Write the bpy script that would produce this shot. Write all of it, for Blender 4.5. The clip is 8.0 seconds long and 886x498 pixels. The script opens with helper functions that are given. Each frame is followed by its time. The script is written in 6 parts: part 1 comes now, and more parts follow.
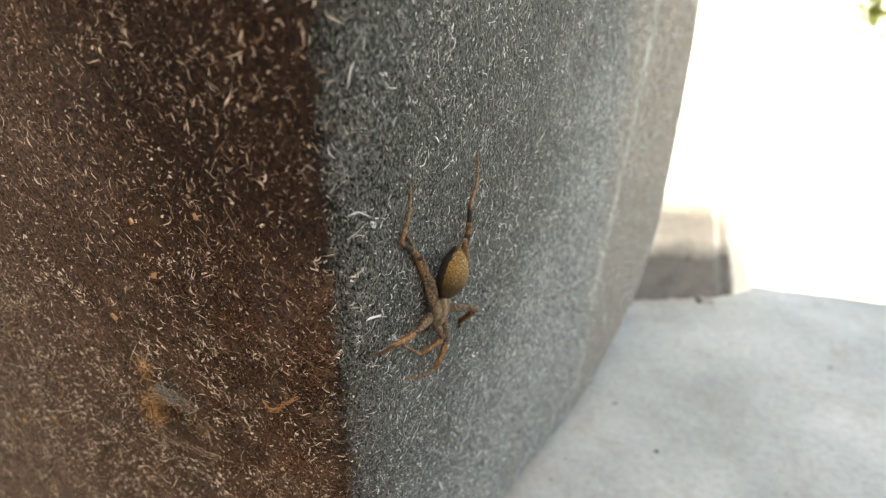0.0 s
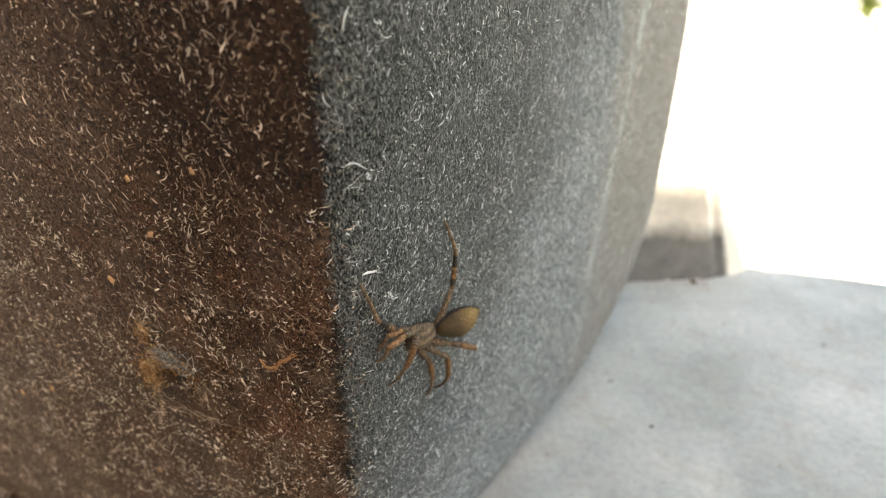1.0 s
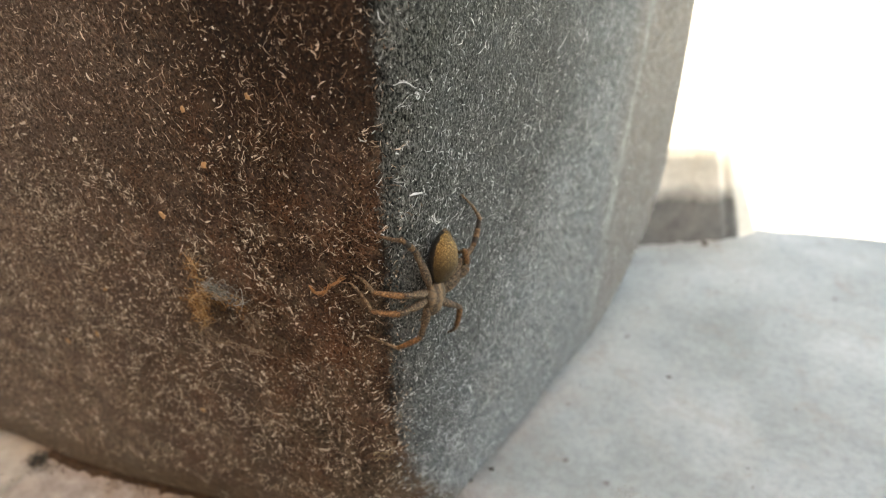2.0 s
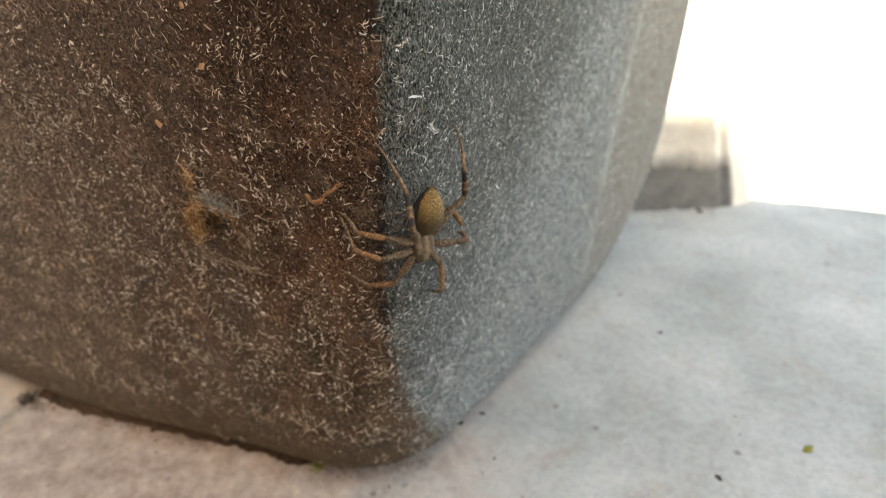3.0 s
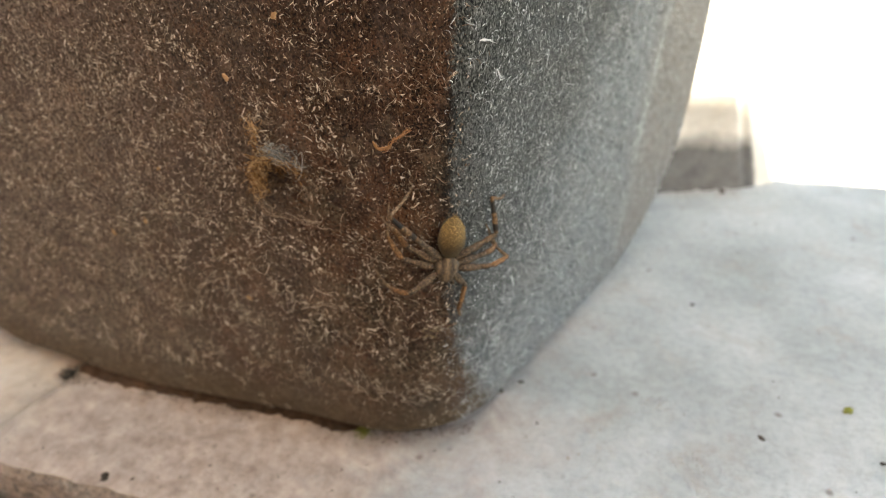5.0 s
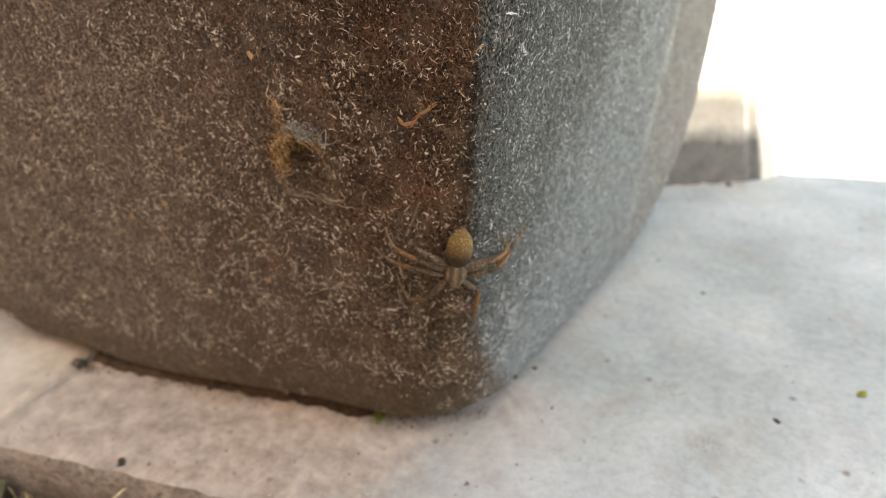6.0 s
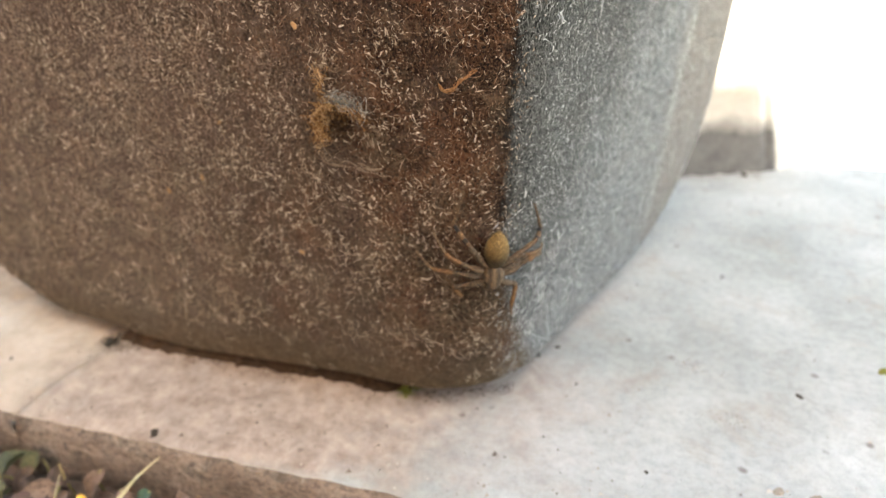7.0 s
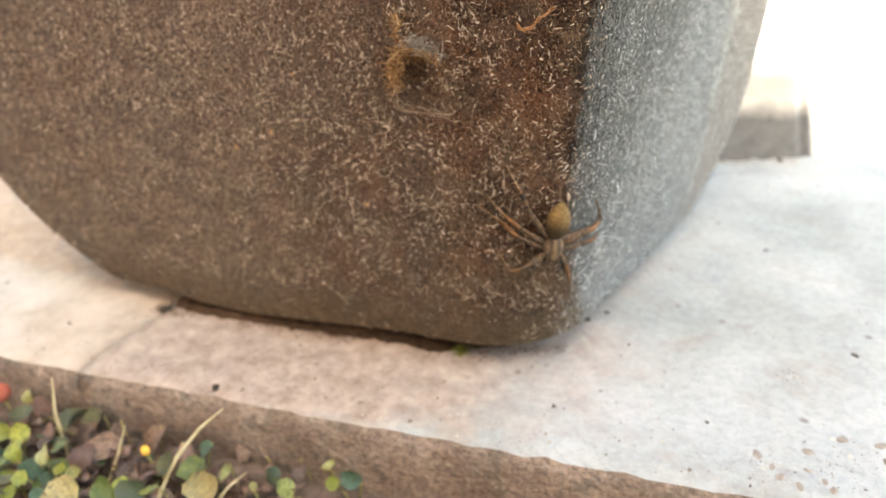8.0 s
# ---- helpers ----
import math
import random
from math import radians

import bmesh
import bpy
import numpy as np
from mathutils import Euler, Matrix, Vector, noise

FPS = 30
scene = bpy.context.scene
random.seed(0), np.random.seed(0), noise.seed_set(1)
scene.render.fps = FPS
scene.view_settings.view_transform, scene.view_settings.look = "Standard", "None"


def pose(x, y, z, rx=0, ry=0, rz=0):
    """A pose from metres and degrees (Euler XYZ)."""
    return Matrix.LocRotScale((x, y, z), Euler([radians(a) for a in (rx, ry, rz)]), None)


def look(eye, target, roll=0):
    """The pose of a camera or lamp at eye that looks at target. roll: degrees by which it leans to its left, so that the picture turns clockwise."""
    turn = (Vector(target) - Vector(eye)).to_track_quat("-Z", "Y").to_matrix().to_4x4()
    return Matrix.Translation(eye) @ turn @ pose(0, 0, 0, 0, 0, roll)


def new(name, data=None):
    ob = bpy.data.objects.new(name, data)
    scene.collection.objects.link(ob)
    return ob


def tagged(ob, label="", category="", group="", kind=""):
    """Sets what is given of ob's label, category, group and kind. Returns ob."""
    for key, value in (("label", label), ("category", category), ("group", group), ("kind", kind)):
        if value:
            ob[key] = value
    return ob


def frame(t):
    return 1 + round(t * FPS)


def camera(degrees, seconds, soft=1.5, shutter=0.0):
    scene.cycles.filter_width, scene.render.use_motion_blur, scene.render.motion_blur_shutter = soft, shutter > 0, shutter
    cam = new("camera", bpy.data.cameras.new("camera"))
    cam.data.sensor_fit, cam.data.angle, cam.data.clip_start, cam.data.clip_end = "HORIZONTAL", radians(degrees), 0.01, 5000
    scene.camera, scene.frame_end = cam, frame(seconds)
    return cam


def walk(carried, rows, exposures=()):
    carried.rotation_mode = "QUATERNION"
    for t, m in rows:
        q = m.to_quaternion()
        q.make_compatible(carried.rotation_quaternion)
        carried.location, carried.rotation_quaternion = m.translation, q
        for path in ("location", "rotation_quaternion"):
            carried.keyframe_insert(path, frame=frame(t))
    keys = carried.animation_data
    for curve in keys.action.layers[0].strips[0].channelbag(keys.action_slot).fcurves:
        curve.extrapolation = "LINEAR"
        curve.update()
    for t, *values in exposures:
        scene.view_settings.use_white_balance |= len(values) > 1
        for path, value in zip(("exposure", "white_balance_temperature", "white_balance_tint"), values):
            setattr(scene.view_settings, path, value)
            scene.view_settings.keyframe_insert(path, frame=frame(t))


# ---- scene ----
cam = camera(72.3, 8.0, soft=1.2)
PATH = [
    (0, (0.04340, -0.08531, 0.13029), (-0.6945, 1.5446, -0.7640), -3.51),
    (0.5, (0.04419, -0.08633, 0.12826), (-0.6879, 1.5427, -0.7706), -3.23),
    (1, (0.04440, -0.08791, 0.12614), (-0.6804, 1.5398, -0.7817), -3.69),
    (1.5, (0.04310, -0.09098, 0.12481), (-0.6766, 1.5344, -0.7923), -4.23),
    (2, (0.04180, -0.09686, 0.12055), (-0.6827, 1.5123, -0.8203), -4.88),
    (2.2, (0.04167, -0.09797, 0.11932), (-0.6755, 1.4995, -0.8454), -4.77),
    (3.3, (0.04324, -0.10319, 0.10928), (-0.6583, 1.4948, -0.8677), -3.10),
    (3.5, (0.04244, -0.10386, 0.10899), (-0.6573, 1.4960, -0.8657), -3.26),
    (4, (0.04082, -0.10823, 0.10612), (-0.6610, 1.4898, -0.8707), -3.81),
    (4.5, (0.03842, -0.10994, 0.10548), (-0.6704, 1.4878, -0.8675), -3.88),
    (6, (0.03356, -0.11483, 0.10180), (-0.6741, 1.4944, -0.8512), -3.96),
    (6.5, (0.03238, -0.11800, 0.09923), (-0.6767, 1.4872, -0.8600), -4.13),
    (7, (0.03053, -0.12167, 0.09790), (-0.6932, 1.4873, -0.8424), -3.94),
    (7.5, (0.02766, -0.12779, 0.09307), (-0.7258, 1.4830, -0.8211), -3.39),
    (8, (0.02366, -0.13357, 0.08861), (-0.7402, 1.4816, -0.8074), -4.21),
]
walk(cam, [(t, look(eye, target, roll)) for t, eye, target, roll in PATH],
     exposures=[(0, 2.4, 7750, 1), (3.5, 2.36, 7750, 1), (4.5, 2.43, 7750, 1), (6, 2.5, 7700, 2), (6.5, 2.64, 7700, 2), (7, 2.88, 7800, 3), (8, 3.10, 7850, 3)])
cam.data.dof.use_dof = True
cam.data.dof.focus_distance = 0.080
cam.data.dof.aperture_fstop = 21.0

# ---- daylight: open sky, sun behind an added, unseen wall ----
SUN_ELEV, SUN_AZ = radians(60), radians(160)      # azimuth clockwise from +y
world = bpy.data.worlds.new("sky")
scene.world = world
world.use_nodes = True
wn = world.node_tree.nodes
sky = wn.new("ShaderNodeTexSky")
sky.sky_type = "NISHITA"
sky.sun_disc = False
sky.sun_elevation, sky.sun_rotation = SUN_ELEV, SUN_AZ
sky.air_density, sky.dust_density = 1.0, 2.5
wn["Background"].inputs["Strength"].default_value = 0.14
world.node_tree.links.new(sky.outputs[0], wn["Background"].inputs["Color"])
sun = new("sun", bpy.data.lights.new("sun", "SUN"))
sun.data.energy, sun.data.angle, sun.data.color = 5.0, radians(0.3), (1.0, 0.93, 0.82)
sun_dir = Vector((math.sin(SUN_AZ) * math.cos(SUN_ELEV), math.cos(SUN_AZ) * math.cos(SUN_ELEV), math.sin(SUN_ELEV)))
sun.matrix_basis = look(sun_dir * 5, (0, 0, 0))


# ---- materials ----
class Mat:
    """A small builder for node materials."""

    def __init__(self, name, rough=0.8, metal=0.0, spec=0.4):
        self.m = bpy.data.materials.new(name)
        self.m.use_nodes = True
        self.t = self.m.node_tree
        self.b = self.t.nodes["Principled BSDF"]
        self.b.inputs["Roughness"].default_value = rough
        self.b.inputs["Metallic"].default_value = metal
        self.b.inputs["Specular IOR Level"].default_value = spec
        self.geo = None

    def n(self, kind, **values):
        node = self.t.nodes.new("ShaderNode" + kind)
        for key, v in values.items():
            node.inputs[key].default_value = v
        return node

    def link(self, a, b):
        self.t.links.new(a, b)

    def coords(self, scale=(1, 1, 1), obj=True):
        c = self.n("TexCoord")
        mp = self.n("Mapping")
        mp.inputs["Scale"].default_value = scale
        self.link(c.outputs["Object"], mp.inputs["Vector"])
        return mp.outputs[0]

    def noise(self, size, detail=4, rough=0.6, stretch=(1, 1, 1), dist=0.0):
        k = self.n("TexNoise", Scale=1.0 / size, Detail=detail, Roughness=rough, Distortion=dist)
        self.link(self.coords(stretch), k.inputs["Vector"])
        return k.outputs["Fac"]

    def voronoi(self, size, feature="F1"):
        k = self.n("TexVoronoi", Scale=1.0 / size)
        k.feature = feature
        self.link(self.coords(), k.inputs["Vector"])
        return k

    def ramp(self, fac, stops):
        r = self.n("ValToRGB")
        e = r.color_ramp.elements
        while len(e) < len(stops):
            e.new(0.5)
        for el, (p, c) in zip(e, stops):
            el.position, el.color = p, (*c, 1) if len(c) == 3 else c
        self.link(fac, r.inputs["Fac"])
        return r.outputs["Color"]

    def mix(self, fac, a, b, mode="MIX"):
        k = self.t.nodes.new("ShaderNodeMix")
        k.data_type, k.blend_type = "RGBA", mode
        for sock, v in ((k.inputs[0], fac), (k.inputs[6], a), (k.inputs[7], b)):
            if isinstance(v, (int, float)):
                sock.default_value = v
            elif isinstance(v, tuple):
                sock.default_value = (*v, 1) if len(v) == 3 else v
            else:
                self.link(v, sock)
        return k.outputs[2]

    def math(self, op, a, b=0.5):
        k = self.n("Math")
        k.operation = op
        for sock, v in ((k.inputs[0], a), (k.inputs[1], b)):
            if isinstance(v, (int, float)):
                sock.default_value = v
            else:
                self.link(v, sock)
        return k.outputs[0]

    def color(self, c):
        if isinstance(c, tuple):
            self.b.inputs["Base Color"].default_value = (*c, 1)
        else:
            self.link(c, self.b.inputs["Base Color"])
        return self

    def bump(self, height, dist, strength=1.0):
        k = self.n("Bump", Strength=strength, Distance=dist)
        self.link(height, k.inputs["Height"])
        self.link(k.outputs[0], self.b.inputs["Normal"])
        return self

    def island(self):
        return self.n("NewGeometry").outputs["Random Per Island"]



def grey(v):
    return (v, v, v)


def pot_material():
    m = Mat("dusty_pot", 0.85, spec=0.1)
    sep = m.n("SeparateXYZ")
    m.link(m.coords(), sep.inputs[0])
    x, y, z = sep.outputs
    base = m.ramp(m.noise(0.010, 6, 0.68, (1, 1, 0.35)), [(0.3, (0.010, 0.0105, 0.009)), (0.7, (0.050, 0.050, 0.044))])
    base = m.mix(m.ramp(m.noise(0.020, 5, 0.6), [(0.46, grey(0)), (0.64, grey(0.6))]), base, (0.016, 0.019, 0.010))
    # pale streaks run down by rain
    streak = m.ramp(m.noise(0.006, 4, 0.6, (1, 1, 0.06)), [(0.55, grey(0)), (0.8, grey(0.35))])
    base = m.mix(streak, base, (0.11, 0.11, 0.105))
    # felted nap: fine upright pale hairs over dark gaps
    nap = m.noise(0.00019, 3, 0.7, (1, 1, 0.42))
    col = m.mix(m.ramp(nap, [(0.45, grey(0)), (0.58, grey(0.5)), (0.70, grey(1))]), base, (0.30, 0.303, 0.28))
    col = m.mix(m.ramp(m.noise(0.00026, 2, 0.6, (1, 1, 0.5)), [(0.40, grey(0.97)), (0.50, grey(0))]), col, (0.0015, 0.0015, 0.0013))
    # grey dust, thicker low down; paling to the far end paints in sky sheen
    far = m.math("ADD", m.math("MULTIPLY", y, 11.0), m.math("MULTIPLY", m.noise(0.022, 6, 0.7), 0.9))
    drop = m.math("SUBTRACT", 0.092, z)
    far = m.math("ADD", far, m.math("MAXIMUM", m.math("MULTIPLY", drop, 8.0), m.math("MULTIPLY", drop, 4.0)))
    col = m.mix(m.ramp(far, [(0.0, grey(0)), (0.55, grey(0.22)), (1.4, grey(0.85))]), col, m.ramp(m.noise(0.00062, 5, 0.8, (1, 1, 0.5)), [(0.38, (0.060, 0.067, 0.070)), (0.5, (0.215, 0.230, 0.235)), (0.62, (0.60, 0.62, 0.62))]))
    # warmer grime past the lime run, and the pale run itself
    col = m.mix(m.ramp(m.math("ADD", m.math("MULTIPLY", y, 14.0), m.math("MULTIPLY", m.noise(0.02, 5), 0.3)), [(0.8, grey(0)), (1.25, grey(0.6))]), col, (0.27, 0.232, 0.198))
    line = m.math("ADD", m.math("MULTIPLY", m.math("MAXIMUM", m.math("SUBTRACT", z, 0.055), 0.0), 0.24), 0.0578)
    off = m.math("ABSOLUTE", m.math("ADD", m.math("SUBTRACT", y, line), m.math("MULTIPLY", m.noise(0.008, 6, 0.7), 0.009)))
    lime = m.math("MULTIPLY", m.ramp(m.math("MULTIPLY", off, 330.0), [(0.0, grey(0.9)), (0.35, grey(0.45)), (1.0, grey(0))]), m.ramp(m.noise(0.006, 5, 0.7, (1, 1, 0.3)), [(0.35, grey(0.15)), (0.6, grey(1))]))
    col = m.mix(lime, col, (0.52, 0.53, 0.53))
    # red-brown soil splashed over one face, ragged at the arris
    edge = m.math("SUBTRACT", x, m.math("MULTIPLY", m.math("SUBTRACT", z, 0.075), 0.112))
    edge = m.math("ADD", edge, m.math("MULTIPLY", m.noise(0.0022, 6, 0.8), 0.0042))
    low = m.math("MAXIMUM", m.math("SUBTRACT", 0.048, z), 0.0)
    limit = m.math("ADD", m.math("MULTIPLY", low, 0.13), 0.0069)
    soft = m.math("SUBTRACT", 1300.0, m.math("MULTIPLY", low, 22000.0))
    gap = m.math("SUBTRACT", limit, edge)
    soil = m.ramp(m.math("MULTIPLY", gap, soft), [(0.0, grey(0)), (1.0, grey(0.95))])
    # a ragged near-black line along the arris
    rim = m.math("MULTIPLY", m.ramp(m.math("MULTIPLY", m.math("ABSOLUTE", m.math("SUBTRACT", gap, 0.0004)), 700.0), [(0.0, grey(0.8)), (0.45, grey(0.55)), (1.0, grey(0))]), m.ramp(m.noise(0.004, 5, 0.75), [(0.42, grey(0.05)), (0.60, grey(1))]))
    rim = m.math("MULTIPLY", rim, m.ramp(m.math("MULTIPLY", m.math("SUBTRACT", z, 0.04), 40.0), [(0.0, grey(0)), (0.6, grey(1))]))
    tone = m.ramp(m.noise(0.015, 7, 0.78), [(0.33, (0.0085, 0.0044, 0.0027)), (0.48, (0.044, 0.0175, 0.0084)), (0.66, (0.165, 0.068, 0.031))])
    tone = m.mix(m.ramp(m.noise(0.012, 4, 0.6, (1, 1, 0.16)), [(0.50, grey(0)), (0.66, grey(0.65))]), tone, (0.010, 0.0062, 0.0042))
    tone = m.mix(m.ramp(m.noise(0.00026, 3, 0.7, (1, 1, 0.7)), [(0.46, grey(0)), (0.60, grey(0.45)), (0.74, grey(1))]), tone, (0.23, 0.135, 0.078))
    tone = m.mix(m.ramp(m.noise(0.00034, 2, 0.6), [(0.38, grey(0.95)), (0.5, grey(0))]), tone, (0.0022, 0.0012, 0.0008))
    # larger pale dusty clumps
    tone = m.mix(m.ramp(m.noise(0.0035, 5, 0.75), [(0.54, grey(0)), (0.68, grey(0.4))]), tone, (0.26, 0.172, 0.112))
    # drier dust film from one end and above the foot, pale haze painted in
    film = m.math("ADD", m.math("MULTIPLY", x, -11.0), m.math("MULTIPLY", m.noise(0.02, 6, 0.7), 0.9))
    film = m.math("ADD", film, m.math("SUBTRACT", m.math("MULTIPLY", z, 2.0), 0.36))
    tone = m.mix(m.ramp(film, [(0.4, grey(0)), (1.5, grey(0.85))]), tone, m.ramp(m.noise(0.0005, 4, 0.8), [(0.40, (0.030, 0.020, 0.013)), (0.5, (0.17, 0.122, 0.090)), (0.62, (0.47, 0.365, 0.29))]))
    tone = m.mix(m.ramp(m.noise(0.011, 6, 0.75), [(0.50, grey(0)), (0.60, grey(0.45))]), tone, m.ramp(m.noise(0.0009, 4, 0.8), [(0.40, (0.020, 0.012, 0.009)), (0.6, (0.17, 0.112, 0.088))]))
    # olive-grey dust settled over the lower half
    dust = m.math("ADD", m.math("MULTIPLY", m.math("SUBTRACT", 0.066, z), 17.0), m.math("SUBTRACT", m.math("MULTIPLY", m.noise(0.009, 6, 0.75, dist=0.4), 5.0), 2.5))
    tone = m.mix(m.ramp(dust, [(0.0, grey(0)), (0.9, grey(0.42))]), tone, m.ramp(m.noise(0.0007, 4, 0.8), [(0.40, (0.024, 0.019, 0.0115)), (0.5, (0.135, 0.104, 0.064)), (0.62, (0.42, 0.34, 0.235))]))
    # a dark damp patch high up beside the arris
    damp = m.math("MULTIPLY", m.ramp(m.math("ADD", m.math("MULTIPLY", m.math("SUBTRACT", z, 0.092), 45.0), m.math("SUBTRACT", m.noise(0.012, 5, 0.7, (1, 1, 0.3)), 0.5)), [(0.0, grey(0)), (0.7, grey(0.8))]), m.ramp(m.math("ADD", m.math("MULTIPLY", m.math("ADD", x, 0.024), 70.0), m.math("SUBTRACT", m.noise(0.01, 5, 0.7), 0.5)), [(0.0, grey(0)), (0.8, grey(1))]))
    tone = m.mix(damp, tone, m.ramp(m.noise(0.0005, 3, 0.7), [(0.42, (0.0045, 0.003, 0.0022)), (0.68, (0.048, 0.024, 0.013))]))
    # rust-brown tide mark round the foot
    tide = m.ramp(m.math("ADD", m.math("MULTIPLY", z, 40.0), m.math("MULTIPLY", m.noise(0.012, 5, 0.7), 0.5)), [(0.45, grey(0.85)), (1.1, grey(0))])
    tone = m.mix(tide, tone, m.ramp(m.noise(0.003, 5, 0.7), [(0.35, (0.070, 0.046, 0.025)), (0.65, (0.175, 0.122, 0.070))]))
    col = m.mix(soil, col, tone)
    col = m.mix(rim, col, (0.0045, 0.0035, 0.003))
    m.color(col)
    h = m.math("ADD", m.noise(0.0004, 4, 0.85), m.math("MULTIPLY", m.noise(0.006, 3), 1.5))
    h = m.math("ADD", h, m.math("MULTIPLY", m.noise(0.0009, 4, 0.7, (1, 1, 0.25)), 1.6))
    return m.bump(h, 0.0006, 1.0).m


def fibre_material(name, a, b, c):
    m = Mat(name, 0.75, spec=0.12)
    m.color(m.ramp(m.island(), [(0.0, a), (0.55, b), (0.96, c)]))
    m.b.inputs["Subsurface Weight"].default_value = 0.0
    return m.m


def ledge_material():
    m = Mat("worn_cement", 0.82, spec=0.3)
    big = m.ramp(m.noise(0.05, 6, 0.62), [(0.3, (0.27, 0.286, 0.274)), (0.52, (0.395, 0.414, 0.40)), (0.72, (0.51, 0.527, 0.512))])
    fine = m.ramp(m.noise(0.0022, 6, 0.78), [(0.36, grey(0.66)), (0.57, grey(1.0))])
    col = m.mix(0.6, big, fine, "MULTIPLY")
    dirt = m.ramp(m.noise(0.017, 6, 0.72, dist=0.6), [(0.54, grey(0)), (0.72, grey(0.55))])
    col = m.mix(dirt, col, (0.30, 0.25, 0.20))
    sep = m.n("SeparateXYZ")
    m.link(m.coords(), sep.inputs[0])
    wash = m.math("ADD", m.math("MULTIPLY", sep.outputs[0], -14.0), m.math("MULTIPLY", m.noise(0.03, 6, 0.72), 1.6))
    wash = m.math("SUBTRACT", m.math("SUBTRACT", wash, 0.2), m.math("MULTIPLY", m.math("MAXIMUM", m.math("SUBTRACT", -0.095, sep.outputs[0]), 0.0), 40.0))
    near = m.math("SUBTRACT", m.math("MULTIPLY", sep.outputs[0], 0.095), m.math("ADD", sep.outputs[1], 0.0525))      # minus the way back from the front edge
    wash = m.math("SUBTRACT", wash, m.ramp(m.math("ADD", m.math("MULTIPLY", near, 70.0), m.math("MULTIPLY", m.noise(0.012, 5, 0.7), 1.2)), [(0.0, grey(0)), (0.55, grey(0.6))]))
    col = m.mix(m.ramp(wash, [(0.3, grey(0)), (1.0, grey(0.85))]), col, m.ramp(m.noise(0.005, 5, 0.7), [(0.3, (0.205, 0.140, 0.105)), (0.6, (0.44, 0.345, 0.285)), (0.75, (0.54, 0.45, 0.385))]))
    # orange glow of reflected sun, painted on the ledge beside the pot
    warm_glow = m.math("ADD", m.math("MULTIPLY", m.math("ADD", sep.outputs[1], 0.035), 60.0), m.math("SUBTRACT", m.math("MULTIPLY", m.noise(0.012, 5, 0.7), 1.2), 0.6))
    warm_glow = m.math("MULTIPLY", m.ramp(warm_glow, [(0.0, grey(0)), (0.9, grey(0.6))]), m.ramp(m.math("MULTIPLY", m.math("ADD", sep.outputs[0], 0.02), -25.0), [(0.0, grey(0)), (1.0, grey(1))]))
    spots = m.voronoi(0.011)
    sp = m.ramp(m.math("ADD", spots.outputs["Distance"], m.math("MULTIPLY", m.noise(0.0012, 3), 0.10)), [(0.09, grey(0.7)), (0.15, grey(0))])
    col = m.mix(sp, col, (0.13, 0.105, 0.085))
    # warm sunlight bounced onto the neighbouring slab is painted into its colour
    warm = m.ramp(m.math("ADD", m.math("MULTIPLY", m.math("SUBTRACT", -0.100, sep.outputs[0]), 40.0), m.math("SUBTRACT", m.noise(0.012, 5, 0.7), 0.5)), [(0.0, grey(0)), (1.0, grey(0.8))])
    col = m.mix(warm, col, m.ramp(m.noise(0.014, 5, 0.7), [(0.3, (0.40, 0.32, 0.235)), (0.6, (0.58, 0.51, 0.42))]))
    col = m.mix(warm_glow, col, m.ramp(m.noise(0.004, 5, 0.7), [(0.35, (0.20, 0.105, 0.045)), (0.65, (0.48, 0.30, 0.15))]))
    m.color(col)
    h = m.math("ADD", m.noise(0.0007, 5, 0.8), m.math("MULTIPLY", m.noise(0.009, 4), 3.0))
    h = m.math("ADD", h, m.math("MULTIPLY", m.noise(0.0026, 5, 0.7), 1.6))
    return m.bump(h, 0.0006, 0.85).m


def kerb_side_material():
    m = Mat("mud_stained_cement_side", 0.9, spec=0.2)
    col = m.ramp(m.noise(0.012, 6, 0.7), [(0.3, (0.13, 0.095, 0.072)), (0.55, (0.26, 0.195, 0.15)), (0.75, (0.40, 0.33, 0.27))])
    pits = m.voronoi(0.0045)
    col = m.mix(m.ramp(m.math("ADD", pits.outputs["Distance"], m.math("MULTIPLY", m.noise(0.002, 4), 0.3)), [(0.19, grey(0.7)), (0.27, grey(0))]), col, (0.045, 0.038, 0.034))
    col = m.mix(m.ramp(m.noise(0.006, 6, 0.75), [(0.50, grey(0)), (0.62, grey(0.7))]), col, (0.075, 0.064, 0.047))
    col = m.mix(m.ramp(m.noise(0.0016, 5, 0.8, (1, 1, 1.8)), [(0.42, grey(0.6)), (0.54, grey(0))]), col, (0.06, 0.045, 0.034))
    col = m.mix(m.ramp(m.noise(0.004, 5, 0.8), [(0.58, grey(0)), (0.70, grey(0.5))]), col, (0.46, 0.41, 0.35))
    m.color(col)
    h = m.math("ADD", m.noise(0.002, 5, 0.8), m.math("MULTIPLY", m.noise(0.008, 4), 3.0))
    return m.bump(h, 0.0008, 0.9).m


def plain_rough(name, dark, light, size, bump, rough=0.9):
    m = Mat(name, rough, spec=0.2)
    m.color(m.ramp(m.noise(size, 6, 0.65), [(0.3, dark), (0.7, light)]))
    return m.bump(m.noise(size * 0.2, 5, 0.7), bump, 0.8).m


